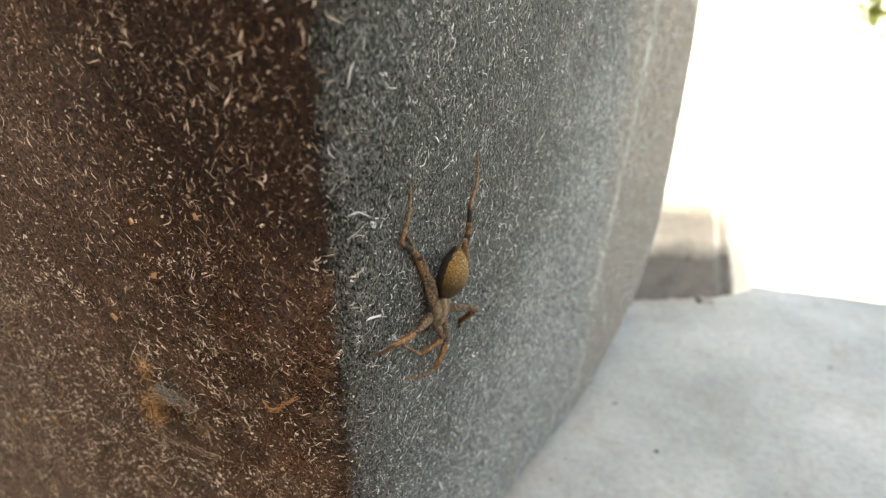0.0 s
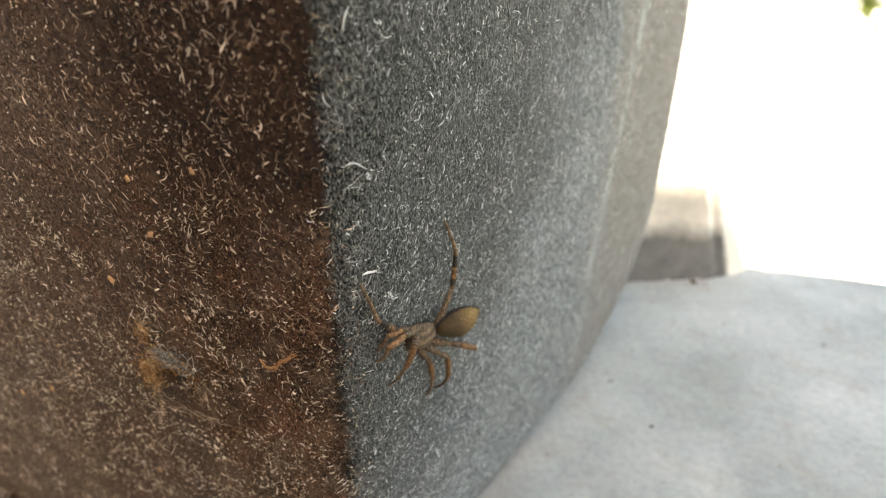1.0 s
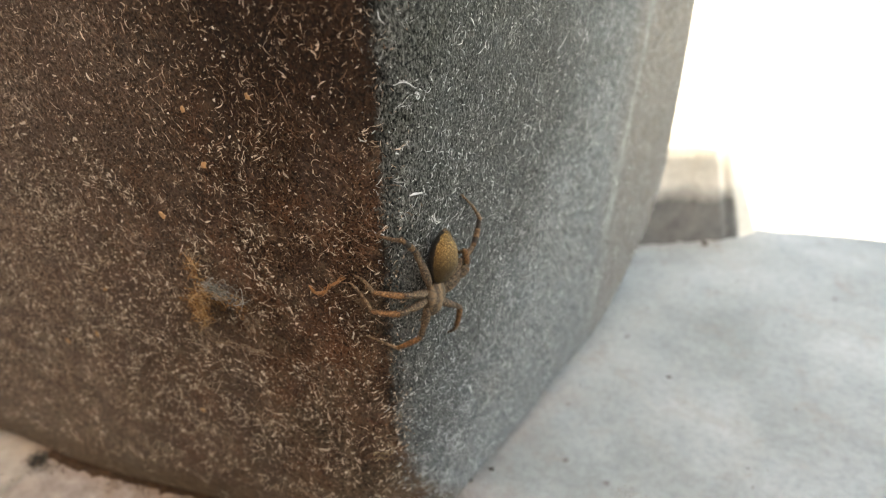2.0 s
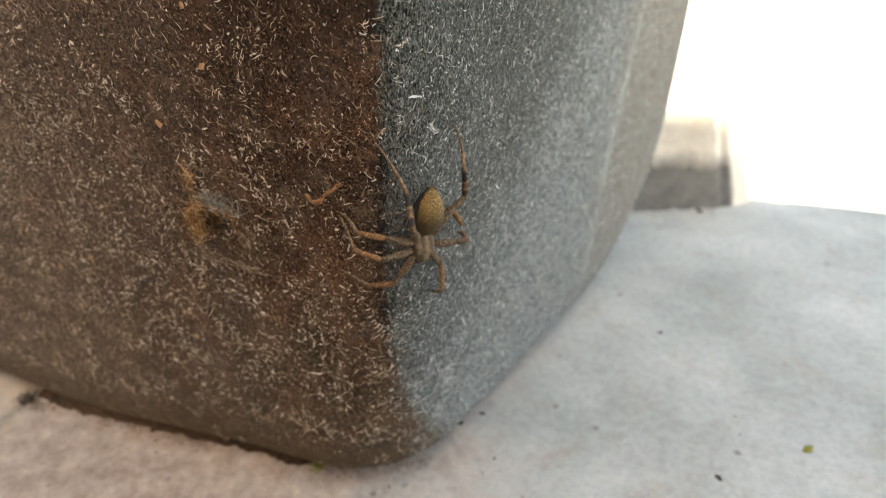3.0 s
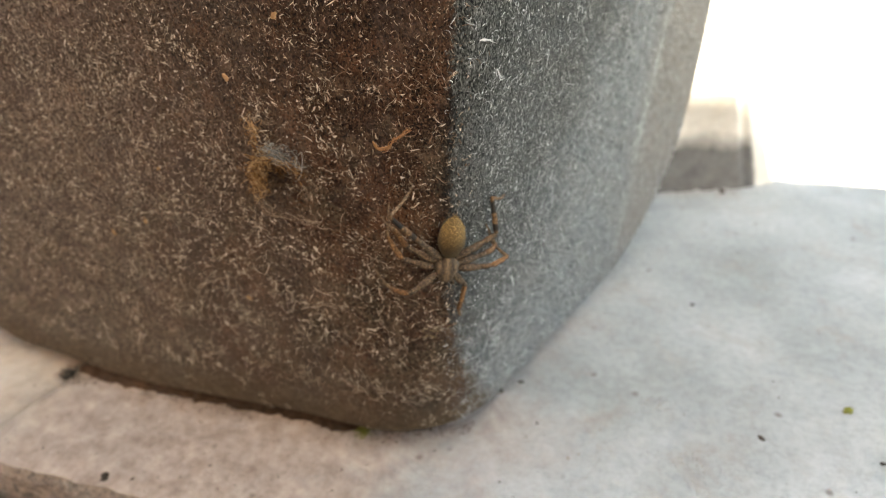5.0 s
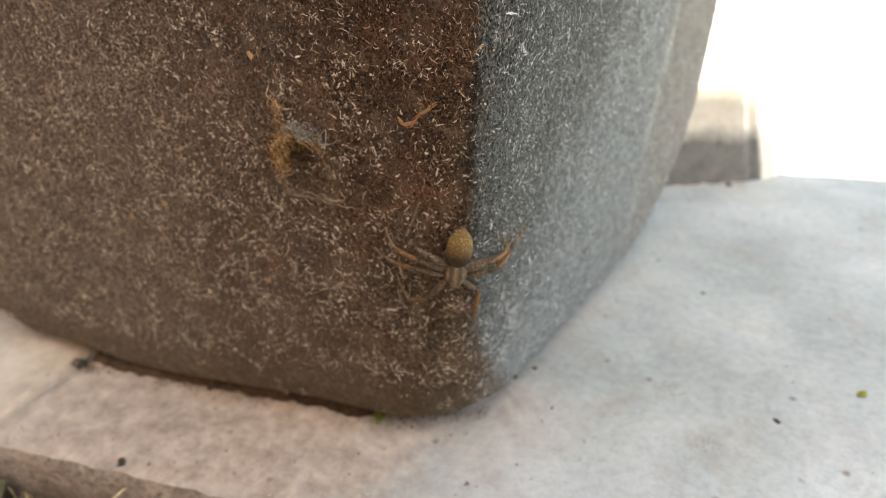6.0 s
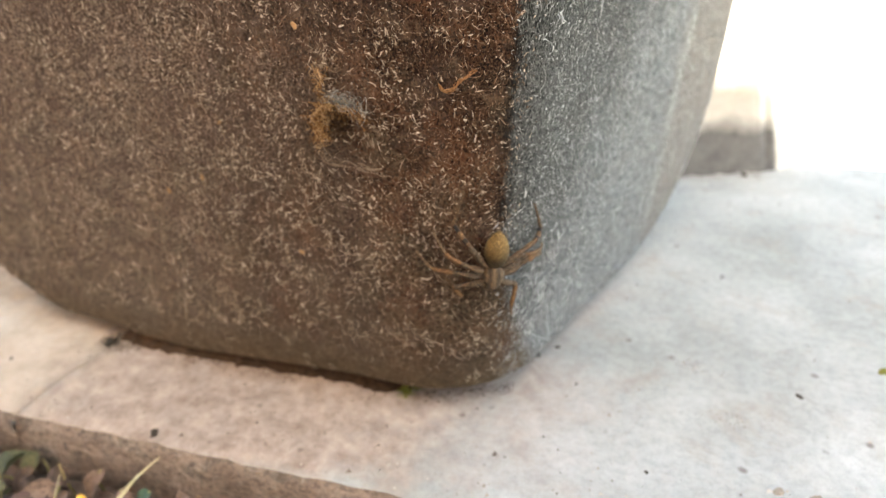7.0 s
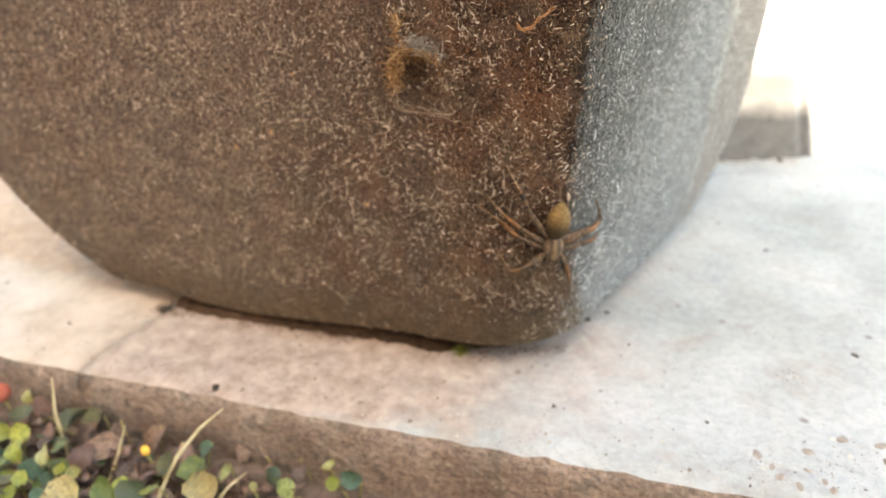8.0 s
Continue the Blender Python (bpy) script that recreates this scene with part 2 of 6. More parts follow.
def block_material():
    """Weathered pale cement, with the shade along its foot put into the colour."""
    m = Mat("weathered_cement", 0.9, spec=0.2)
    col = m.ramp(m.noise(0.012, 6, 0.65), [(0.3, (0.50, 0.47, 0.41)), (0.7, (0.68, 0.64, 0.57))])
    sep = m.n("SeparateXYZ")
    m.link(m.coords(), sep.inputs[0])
    # the painted shade fades out towards the far side
    side_fade = m.math("MULTIPLY", m.math("MAXIMUM", m.math("SUBTRACT", sep.outputs[0], 0.0585), 0.0), 500.0)
    shade_edge = m.math("ADD", m.math("ADD", m.math("MULTIPLY", sep.outputs[2], 120.0), side_fade), m.math("MULTIPLY", m.math("SUBTRACT", m.noise(0.012, 5, 0.7), 0.5), 0.9))
    col = m.mix(m.ramp(m.math("SUBTRACT", shade_edge, 1.9), [(0.0, grey(1)), (1.0, grey(0))]), col, m.ramp(m.noise(0.007, 6, 0.7), [(0.3, (0.095, 0.093, 0.09)), (0.7, (0.175, 0.17, 0.162))]))
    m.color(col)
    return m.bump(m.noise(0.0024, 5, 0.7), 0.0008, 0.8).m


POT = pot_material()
LEDGE = ledge_material()
KERB = kerb_side_material()
YARD = plain_rough("pale_sunlit_paving", (0.56, 0.54, 0.50), (0.70, 0.68, 0.64), 0.4, 0.004)
RENDERWALL = plain_rough("terracotta_wall_paint", (0.36, 0.21, 0.14), (0.46, 0.28, 0.19), 0.3, 0.002)
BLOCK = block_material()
SOIL = plain_rough("damp_soil", (0.05, 0.035, 0.027), (0.20, 0.14, 0.105), 0.005, 0.001)
FIBRE = fibre_material("pale_fibre", (0.07, 0.07, 0.065), (0.28, 0.28, 0.265), (0.90, 0.90, 0.88))
FIBRE_TAN = fibre_material("tan_fibre", (0.055, 0.030, 0.018), (0.26, 0.155, 0.096), (0.88, 0.71, 0.55))


# ---- mesh helpers ----
def mesh(name, verts, faces, material, smooth=True):
    me = bpy.data.meshes.new(name)
    me.from_pydata([tuple(v) for v in verts], [], [tuple(f) for f in faces])
    me.materials.append(material)
    if smooth:
        me.polygons.foreach_set("use_smooth", [True] * len(me.polygons))
    me.update()
    return me


def part(name, bm, material, parent, label=""):
    me = bpy.data.meshes.new(name)
    bm.to_mesh(me)
    bm.free()
    me.materials.append(material)
    for p in me.polygons:
        p.use_smooth = True
    ob = new(name, me)
    ob.parent = parent
    if label:
        tagged(ob, label)
    return ob


# ---- the pot: an angular tub with rounded foot, ring by ring ----
# sides: angle of the outward normal, offset at mid height, foot inset, foot height, flare, roundness, twist with height
SIDES = [
    (-1.5708, 0.0358, 0.0066, 0.030, 0.0598, 1.35, 0.0),
    (-0.2058, 0.0166, 0.0118, 0.120, 0.035, 1.32, 0.66),
    (2.0, 0.1373, 0.0452, 0.050, 0.08, 2.0, 0.0),
    (2.6645, 0.1664, 0.0199, 0.0583, 0.0476, 1.31, 0.0),
]
POT_TOP, POT_WALL = 0.21, 0.006
RADII = [0.0105, 0.037, 0.035, 0.0237]      # corner between side i and i + 1


def side_at(i, z, shrink=0.0):
    ang, off, e, h, flare, p, twist = SIDES[i]
    d = off + flare * (z - 0.07) - shrink
    u = min(1.0, max(0.0, 1 - z / h))
    d -= e * (1 - (1 - u ** p) ** (1 / p))
    ang += twist * (z - 0.07)
    return Vector((math.cos(ang), math.sin(ang))), d


def settled(x, y, z):
    """The foot has settled a little lower and further forward towards one end."""
    low = max(0.0, 1 - z / 0.03)
    run = max(-0.10, min(-0.01, x)) + 0.04
    back = max(0.0, -0.085 - max(-0.12, x))      # it lifts again towards the far corner
    if y < 0.02:
        z += low * 0.13 * back
        z += low * (0.070 if run < 0 else 0.028) * run
        y += low * 0.045 * min(0.0, run)
    return x, y, z


def ring(z, shrink=0.0, arc=16, straight=44):
    """One level of the pot's wall, as points in plan at height z."""
    pts, arcs = [], []
    sides = [side_at(i, z, shrink) for i in range(4)]
    for i in range(4):
        (a, da), (b, db) = sides[i], sides[(i + 1) % 4]
        det = a.x * b.y - a.y * b.x
        corner = Vector(((da * b.y - db * a.y) / det, (a.x * db - b.x * da) / det))
        r = RADII[i] + (0.018, 0.0, 0.0, 0.010)[i] * max(0.0, 1 - z / 0.05) ** 1.5
        half = a.angle(b) / 2
        centre = corner - (a + b).normalized() * (r / math.cos(half))
        row = []
        for k in range(arc + 1):
            f = k / arc
            d = (a * math.sin((1 - f) * 2 * half) + b * math.sin(f * 2 * half)) / math.sin(2 * half)
            row.append(centre + d * r)
        arcs.append(row)
    for i in range(4):
        pts += arcs[i]
        a, b = arcs[i][-1], arcs[(i + 1) % 4][0]
        pts += [a.lerp(b, k / straight) for k in range(1, straight)]
    return [settled(p.x, p.y, z) for p in pts]


POT_ZS = [0.0056 + 0.0446 * (k / 24) ** 1.6 for k in range(24)] + [0.0505 + (POT_TOP - 0.0505) * k / 40 for k in range(41)]


def build_pot():
    rings = [[(x, y, 0.0003) for x, y, _ in ring(POT_ZS[0], 0.020)], [(x, y, 0.0030) for x, y, _ in ring(POT_ZS[0], 0.019)]] + [ring(z) for z in POT_ZS]
    n = len(rings[0])
    verts, faces = [], []
    for r in rings:
        verts += r
    for k in range(len(rings) - 1):
        for j in range(n):
            faces.append((k * n + j, k * n + (j + 1) % n, (k + 1) * n + (j + 1) % n, (k + 1) * n + j))
    outer = len(faces)
    faces.append(tuple(reversed(range(n))))
    inner = [ring(z, POT_WALL) for z in (POT_TOP, POT_TOP - 0.03)]
    b = len(verts)
    for r in inner:
        verts += r
    top = (len(rings) - 1) * n
    for lo, hi in ((top, b), (b, b + n)):
        for j in range(n):
            faces.append((lo + j, lo + (j + 1) % n, hi + (j + 1) % n, hi + j))
    faces.append(tuple(b + n + j for j in range(n)))
    pot = tagged(new("plant_pot", None), "angular grey plant pot with dusty fibrous brown-stained walls on a ledge", "plant pot")
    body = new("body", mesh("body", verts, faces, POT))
    body.parent = pot
    return pot, np.array(verts), np.array(faces[:outer])


plant_pot, pot_v, pot_f = build_pot()

# ---- the setting ----
def rough_slab(name, x0, x1, y0, y1, z0, z1, nx, ny, top_amp, edge_amp, material, side=None):
    """A cement slab with a worn, uneven top and front edge."""
    verts, faces = [], []
    for j in range(ny + 1):
        for i in range(nx + 1):
            x = x0 + (x1 - x0) * i / nx
            front = y0 + 0.095 * min(0.12, max(-0.25, x))      # the front edge runs slightly askew to the pot
            y = front + (y1 - front) * j / ny
            z = z1 + top_amp * noise.fractal((x * 60, y * 60, 1.7), 1.0, 2.0, 4)
            if j == 0:
                z -= 0.0030 + edge_amp * abs(noise.noise((x * 150, 3, 5)))
                y += edge_amp * (1 + noise.fractal((x * 210, 0, 0), 1.0, 2.0, 4))
            elif j == 1:
                z -= 0.0007
                y = front + 0.0016 + edge_amp * (1 + noise.fractal((x * 210, 0, 0), 1.0, 2.0, 4))
            verts.append((x, y, z))
    for j in range(ny):
        for i in range(nx):
            a = j * (nx + 1) + i
            faces.append((a, a + 1, a + nx + 2, a + nx + 1))
    top_faces = len(faces)
    # front side, a rough band of quads
    rows = 6
    prev = list(range(nx + 1))
    for r in range(1, rows + 1):
        row = []
        for i in range(nx + 1):
            x, y, z = verts[i]
            zz = z + (z0 - z) * r / rows
            yy = y + 0.0012 * noise.fractal((x * 200, zz * 200, 9), 1.0, 2.0, 4) - 0.001 * r / rows
            row.append(len(verts))
            verts.append((x, yy, zz))
        for i in range(nx):
            faces.append((row[i], row[i + 1], prev[i + 1], prev[i]))
        prev = row
    # back and ends
    back = [ny * (nx + 1) + i for i in range(nx + 1)]
    low = []
    for i in back:
        low.append(len(verts))
        verts.append((verts[i][0], verts[i][1], z0))
    for i in range(nx):
        faces.append((back[i + 1], back[i], low[i], low[i + 1]))
    for col in (0, nx):
        line = [j * (nx + 1) + col for j in range(ny + 1)]
        faces.append(tuple(line + [low[col], prev[col]]) if col == 0 else tuple(reversed(line + [low[col], prev[col]])))
    me = mesh(name, verts, faces, material)
    if side:
        me.materials.append(side)
        for p in list(me.polygons[:nx]) + list(me.polygons[top_faces:top_faces + rows * nx]):
            p.material_index = 1
    return new(name, me)


JOINT = -0.1139
ledge = tagged(new("ledge", None), "pale worn cement ledge with a crumbling mud-stained edge", "ledge", kind="structure")
for x0, x1, nx, ny in ((JOINT + 0.0004, 1.6, 460, 60), (-1.5, JOINT - 0.0004, 260, 60)):
    s = rough_slab("slab", x0, x1, -0.0525, 0.158, -0.05, 0.0, nx, ny, 0.0004, 0.0011, LEDGE, KERB)
    s.parent = ledge

fill = new("joint_fill", mesh("joint_fill", [(JOINT - 0.0009, -0.0628, -0.0012), (JOINT + 0.0009, -0.0628, -0.0012), (JOINT + 0.0009, 0.157, -0.0007), (JOINT - 0.0009, 0.157, -0.0007), (JOINT - 0.0009, -0.0628, -0.01), (JOINT + 0.0009, -0.0628, -0.01), (JOINT + 0.0009, 0.157, -0.01), (JOINT - 0.0009, 0.157, -0.01)], [(0, 1, 2, 3), (0, 4, 5, 1), (3, 2, 6, 7)], KERB))
fill.parent = ledge

yard = new("ground", mesh("ground", [(-400, -400, -0.05), (400, -400, -0.05), (400, 400, -0.05), (-400, 400, -0.05)], [(0, 1, 2, 3)], YARD))
tagged(yard, "pale sunlit paving reaching to the horizon", "ground", kind="structure")


def box_mesh(name, lo, hi, material, bevel=0.0):
    bm = bmesh.new()
    bmesh.ops.create_cube(bm, size=1)
    for v in bm.verts:
        v.co = [lo[k] + (hi[k] - lo[k]) * (v.co[k] + 0.5) for k in range(3)]
    if bevel:
        bmesh.ops.bevel(bm, geom=bm.edges[:], offset=bevel, segments=3, affect="EDGES")
    me = bpy.data.meshes.new(name)
    bm.to_mesh(me)
    bm.free()
    me.materials.append(material)
    return me


# wall out of view, added to shade the ledge and bounce warm light
WALL_Y = -1.0
run = (0.15 - WALL_Y) / math.cos(SUN_AZ - math.pi)
WALL_H = 0.037 + run * math.tan(SUN_ELEV)
wall = tagged(new("wall_south", box_mesh("wall_south", (-1.85, WALL_Y - 0.12, -0.05), (0.85, WALL_Y, WALL_H), RENDERWALL)), "terracotta painted garden wall", "wall", kind="structure")


def build_block():
    """The foot of another cement block at the back of the ledge, tapering upwards."""
    bm = bmesh.new()
    lo = [(0.018, 0.1262), (0.0602, 0.1447), (0.0730, 0.1572), (0.018, 0.158)]
    hi = [(0.022, 0.1500), (0.0528, 0.1470), (0.0575, 0.156), (0.022, 0.157)]
    vs = [bm.verts.new((x, y, -0.004)) for x, y in lo] + [bm.verts.new((x, y, 0.040)) for x, y in hi]
    bm.faces.new(vs[:4][::-1])
    bm.faces.new(vs[4:])
    for k in range(4):
        bm.faces.new((vs[k], vs[(k + 1) % 4], vs[4 + (k + 1) % 4], vs[4 + k]))
    bmesh.ops.bevel(bm, geom=bm.edges[:], offset=0.003, segments=4, affect="EDGES")
    bmesh.ops.subdivide_edges(bm, edges=bm.edges[:], cuts=2, use_grid_fill=True)
    for v in bm.verts:
        v.co += Vector(noise.noise_vector(v.co * 120)) * 0.0006
    me = bpy.data.meshes.new("concrete_block")
    bm.to_mesh(me)
    bm.free()
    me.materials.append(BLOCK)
    return tagged(new("concrete_block", me), "low grey concrete block at the back of the ledge", "block")


build_block()

# ---- fibres clinging to the pot ----
def mesh_np(name, verts, quads, material, smooth=True):
    me = bpy.data.meshes.new(name)
    me.vertices.add(len(verts))
    me.vertices.foreach_set("co", np.asarray(verts, np.float32).ravel())
    me.loops.add(quads.size)
    me.loops.foreach_set("vertex_index", np.asarray(quads, np.int32).ravel())
    me.polygons.add(len(quads))
    me.polygons.foreach_set("loop_start", np.arange(0, quads.size, quads.shape[1], dtype=np.int32))
    me.polygons.foreach_set("use_smooth", np.ones(len(quads), bool))
    me.materials.append(material)
    me.update(calc_edges=True)
    me.validate()
    return me


def strands(p, n, length, thick, curl, rise, rng, k=3, sag=None):
    """Curved three-sided strands lying on a surface: base points p, normals n, arrays of sizes."""
    m = len(p)
    ref = np.where(np.abs(n[:, 2:3]) > 0.9, [[1.0, 0, 0]], [[0, 0, 1.0]])
    t1 = np.cross(n, ref)
    t1 /= np.linalg.norm(t1, axis=1)[:, None]
    t2 = np.cross(n, t1)
    phi = rng.uniform(0, 2 * np.pi, m)
    pts, step, lift = [], length / k, np.zeros(m)
    cur = np.array(p)
    sides = []
    for i in range(k + 1):
        d = t1 * np.cos(phi)[:, None] + t2 * np.sin(phi)[:, None]
        pts.append(cur + n * lift[:, None])
        sides.append(np.cross(n, d))
        cur = cur + d * step[:, None]
        phi = phi + curl * rng.uniform(0.4, 1.6, m)
        lift = lift + step * rise * rng.uniform(-0.3, 1.6, m)
        lift = np.maximum(lift, 0.00001)
    verts = []
    for i in range(k + 1):
        w = thick * (0.55 + 0.9 * math.sin(math.pi * (0.15 + 0.7 * i / k)) * 0.6)
        for a in (0.5, 2.594, 4.689):
            verts.append(pts[i] + sides[i] * (w * math.cos(a))[:, None] + n * (w * (0.6 + math.sin(a)))[:, None])
    verts = np.stack(verts, 1).reshape(-1, 3)
    base = (np.arange(m) * 3 * (k + 1))[:, None]
    q = []
    for i in range(k):
        for s in range(3):
            q.append([i * 3 + s, i * 3 + (s + 1) % 3, (i + 1) * 3 + (s + 1) % 3, (i + 1) * 3 + s])
    quads = (base[:, :, None] + np.array(q)[None]).reshape(-1, 4)
    return verts, quads


def surface_samples(count, rng, low=0.0, high=0.15):
    a, b, c, d = (pot_v[pot_f[:, i]] for i in range(4))
    nrm = np.cross(c - a, d - b)
    area = np.linalg.norm(nrm, axis=1)
    nrm = nrm / area[:, None]
    mid = (a + b + c + d) / 4
    seen = (mid[:, 2] > low) & (mid[:, 2] < high) & ((nrm[:, 1] < -0.35) & (mid[:, 0] > -0.17) | (nrm[:, 0] > 0.1)) & (mid[:, 1] < 0.11)
    w = area * seen
    k = rng.choice(len(w), count, p=w / w.sum())
    u, v = rng.random((2, count, 1))
    p = (a[k] * (1 - u) + b[k] * u) * (1 - v) + (d[k] * (1 - u) + c[k] * u) * v
    return p, nrm[k]


FLECK = fibre_material("bright_fleck", (0.10, 0.10, 0.10), (0.42, 0.42, 0.41), (0.93, 0.93, 0.92))
SCRAP = fibre_material("pale_scrap", (0.12, 0.075, 0.046), (0.40, 0.295, 0.205), (0.80, 0.69, 0.56))
FELT = fibre_material("matted_felt", (0.032, 0.022, 0.014), (0.185, 0.130, 0.087), (0.86, 0.72, 0.57))


def threads(p, n, length, thick, curl, rise, rng, k=2, lean=0.0):
    """Thin threads pointed at both ends, k bends long, lying on or rising off a surface."""
    m = len(p)
    t1 = np.cross(n, [[0, 0, 1.0]])
    t1 /= np.linalg.norm(t1, axis=1)[:, None] + 1e-9
    t2 = np.cross(n, t1)
    phi = rng.uniform(0, 2 * np.pi, m)
    up = np.pi / 2 * np.sign(np.sin(phi))
    phi = phi + lean * rng.random(m) * (up - np.arctan2(np.sin(phi), np.cos(phi)))
    pts, sides, step, lift, cur = [], [], length / k, np.full(m, 0.00001), np.array(p)
    for i in range(k + 1):
        d = t1 * np.cos(phi)[:, None] + t2 * np.sin(phi)[:, None]
        pts.append(cur + n * lift[:, None])
        sides.append(np.cross(n, d))
        cur = cur + d * step[:, None]
        phi = phi + curl * rng.uniform(0.3, 1.7, m)
        lift = np.maximum(lift + step * rise * rng.uniform(-0.5, 1.6, m), 0.00001)
    verts = [pts[0]]
    for i in range(1, k):
        w = thick * rng.uniform(0.7, 1.3, m)
        for a in (0.5, 2.594, 4.689):
            verts.append(pts[i] + sides[i] * (w * math.cos(a))[:, None] + n * (w * (0.5 + math.sin(a)))[:, None])
    verts.append(pts[k])
    size = len(verts)
    tri = []
    for q in range(3):
        r = (q + 1) % 3
        tri += [(0, 1 + r, 1 + q), (size - 1, size - 4 + q, size - 4 + r)]
        for i in range(k - 2):
            a, b = 1 + 3 * i, 4 + 3 * i
            tri += [(a + q, a + r, b + r), (a + q, b + r, b + q)]
    verts = np.stack(verts, 1).reshape(-1, 3)
    return verts, ((np.arange(m) * size)[:, None, None] + np.array(tri)[None]).reshape(-1, 3)


def lognormal(rng, mean, spread, m, lo, hi):
    return np.clip(np.exp(rng.normal(math.log(mean), spread, m)), lo, hi)


def clumps(p, scale, octaves=3):
    return np.array([noise.fractal(tuple(v * scale), 1.0, 2.0, octaves) for v in p])


def on_brown(p, n, rng, blur=0.0012):
    return (p[:, 0] + rng.normal(0, blur, len(p)) < 0.0050 + 0.112 * (p[:, 2] - 0.075)) & (n[:, 1] < -0.45)


def add_fuzz(name, label, v, f, mat):
    ob = new(name, mesh_np(name, v, f, mat))
    ob.parent = plant_pot
    return tagged(ob, label, kind="stuff")


def build_fuzz():
    rng = np.random.default_rng(4)
    # short flecks, then finer curls, then little stars where several cross
    for count, k, mean, spread, width, bend, rough, lean in ((190000, 2, 0.00034, 0.55, 0.000037, 0.9, 0.25, 0.55), (48000, 4, 0.00090, 0.5, 0.000029, 0.6, 0.30, 0.3), (3800, 3, 0.00082, 0.5, 0.000047, 0.5, 0.12, 0.0)):
        p, n = surface_samples(count, rng)
        keep = 1.2 * clumps(p, 120) + rng.uniform(-0.9, 0.9, len(p)) > -0.25
        brown = on_brown(p, n, rng)
        keep &= ~brown | (rng.random(len(p)) < 0.04 + np.maximum(p[:, 2] - 0.010, 0) / 0.035)      # the stained foot is smoother
        p, n, brown = p[keep], n[keep], brown[keep]
        if k == 3:
            p, n, brown = np.repeat(p, 4, 0), np.repeat(n, 4, 0), np.repeat(brown, 4)
        m = len(p)
        length = lognormal(rng, mean, spread, m, 0.00012, 0.0032)
        thick = lognormal(rng, width, 0.42, m, 0.000018, 0.00012)
        curl, rise = rng.normal(0, bend, m), np.abs(rng.normal(0.08, rough, m))
        for sel, mat, lab in ((~brown, FIBRE, "pale dusty fibres stuck to the wall"), (brown, FIBRE_TAN, "tan dusty fibres stuck to the wall")):
            v, f = threads(p[sel], n[sel], length[sel], thick[sel], curl[sel], rise[sel], rng, k, lean)
            add_fuzz("fuzz", lab, v, f, mat)
    # thicker scatter of bright flecks low on the grey side
    p, n = surface_samples(100000, rng, 0.0, 0.085)
    keep = (n[:, 0] > 0.55) & (rng.random(len(p)) < 0.85 - 9.5 * p[:, 2]) & ~on_brown(p, n, rng)
    p, n = p[keep], n[keep]
    m = len(p)
    v, f = threads(p, n, lognormal(rng, 0.00046, 0.5, m, 0.0001, 0.0014), lognormal(rng, 0.000052, 0.45, m, 0.00002, 0.00014), rng.normal(0, 0.7, m), np.abs(rng.normal(0.1, 0.15, m)), rng, 2)
    add_fuzz("fuzz", "bright dusty flecks on the foot of the wall", v, f, FLECK)
    # matted curls over the lower part of the stained face
    p, n = surface_samples(150000, rng, 0.0, 0.10)
    weight = 0.36 + clumps(p, 150, 4) * 1.7 - 9.0 * np.maximum(p[:, 2] - 0.060, 0) - 24.0 * np.maximum(0.034 - p[:, 2], 0)
    keep = (rng.random(len(p)) < weight) & on_brown(p, n, rng)
    p, n = p[keep], n[keep]
    m = len(p)
    v, f = threads(p, n, lognormal(rng, 0.00075, 0.45, m, 0.0002, 0.0022), lognormal(rng, 0.000054, 0.45, m, 0.00002, 0.00014), rng.normal(0, 0.8, m), np.abs(rng.normal(0.25, 0.35, m)), rng, 3)
    add_fuzz("felt", "matted grey-brown felt of dust and rootlets", v, f, FELT)
    # stubby pale scraps caught in the felt
    p, n = surface_samples(9500, rng, 0.014, 0.15)
    keep = on_brown(p, n, rng) & (1.4 * clumps(p, 90) + rng.uniform(-0.9, 0.9, len(p)) > 0.15)
    p, n = p[keep], n[keep]
    m = len(p)
    v, f = threads(p, n, lognormal(rng, 0.00062, 0.4, m, 0.0002, 0.0016), lognormal(rng, 0.000095, 0.4, m, 0.00004, 0.0002), rng.normal(0, 0.6, m), np.abs(rng.normal(0.15, 0.2, m)), rng, 3)
    add_fuzz("felt", "pale stubby scraps caught in the felt", v, f, SCRAP)
    # longer single strands
    p, n = surface_samples(320, rng, 0.02, 0.15)
    tan = on_brown(p, n, rng, 0.0)
    for i in range(len(p)):
        v, f = threads(p[i:i + 1], n[i:i + 1], np.array([rng.uniform(0.0016, 0.0046)]), np.array([rng.uniform(0.000022, 0.00005)]), rng.normal(0, 0.28, 1), np.array([0.12]), rng, k=9)
        ob = new("strand", mesh_np("strand", v, f, FIBRE_TAN if tan[i] else FIBRE))
        ob.parent = plant_pot


build_fuzz()


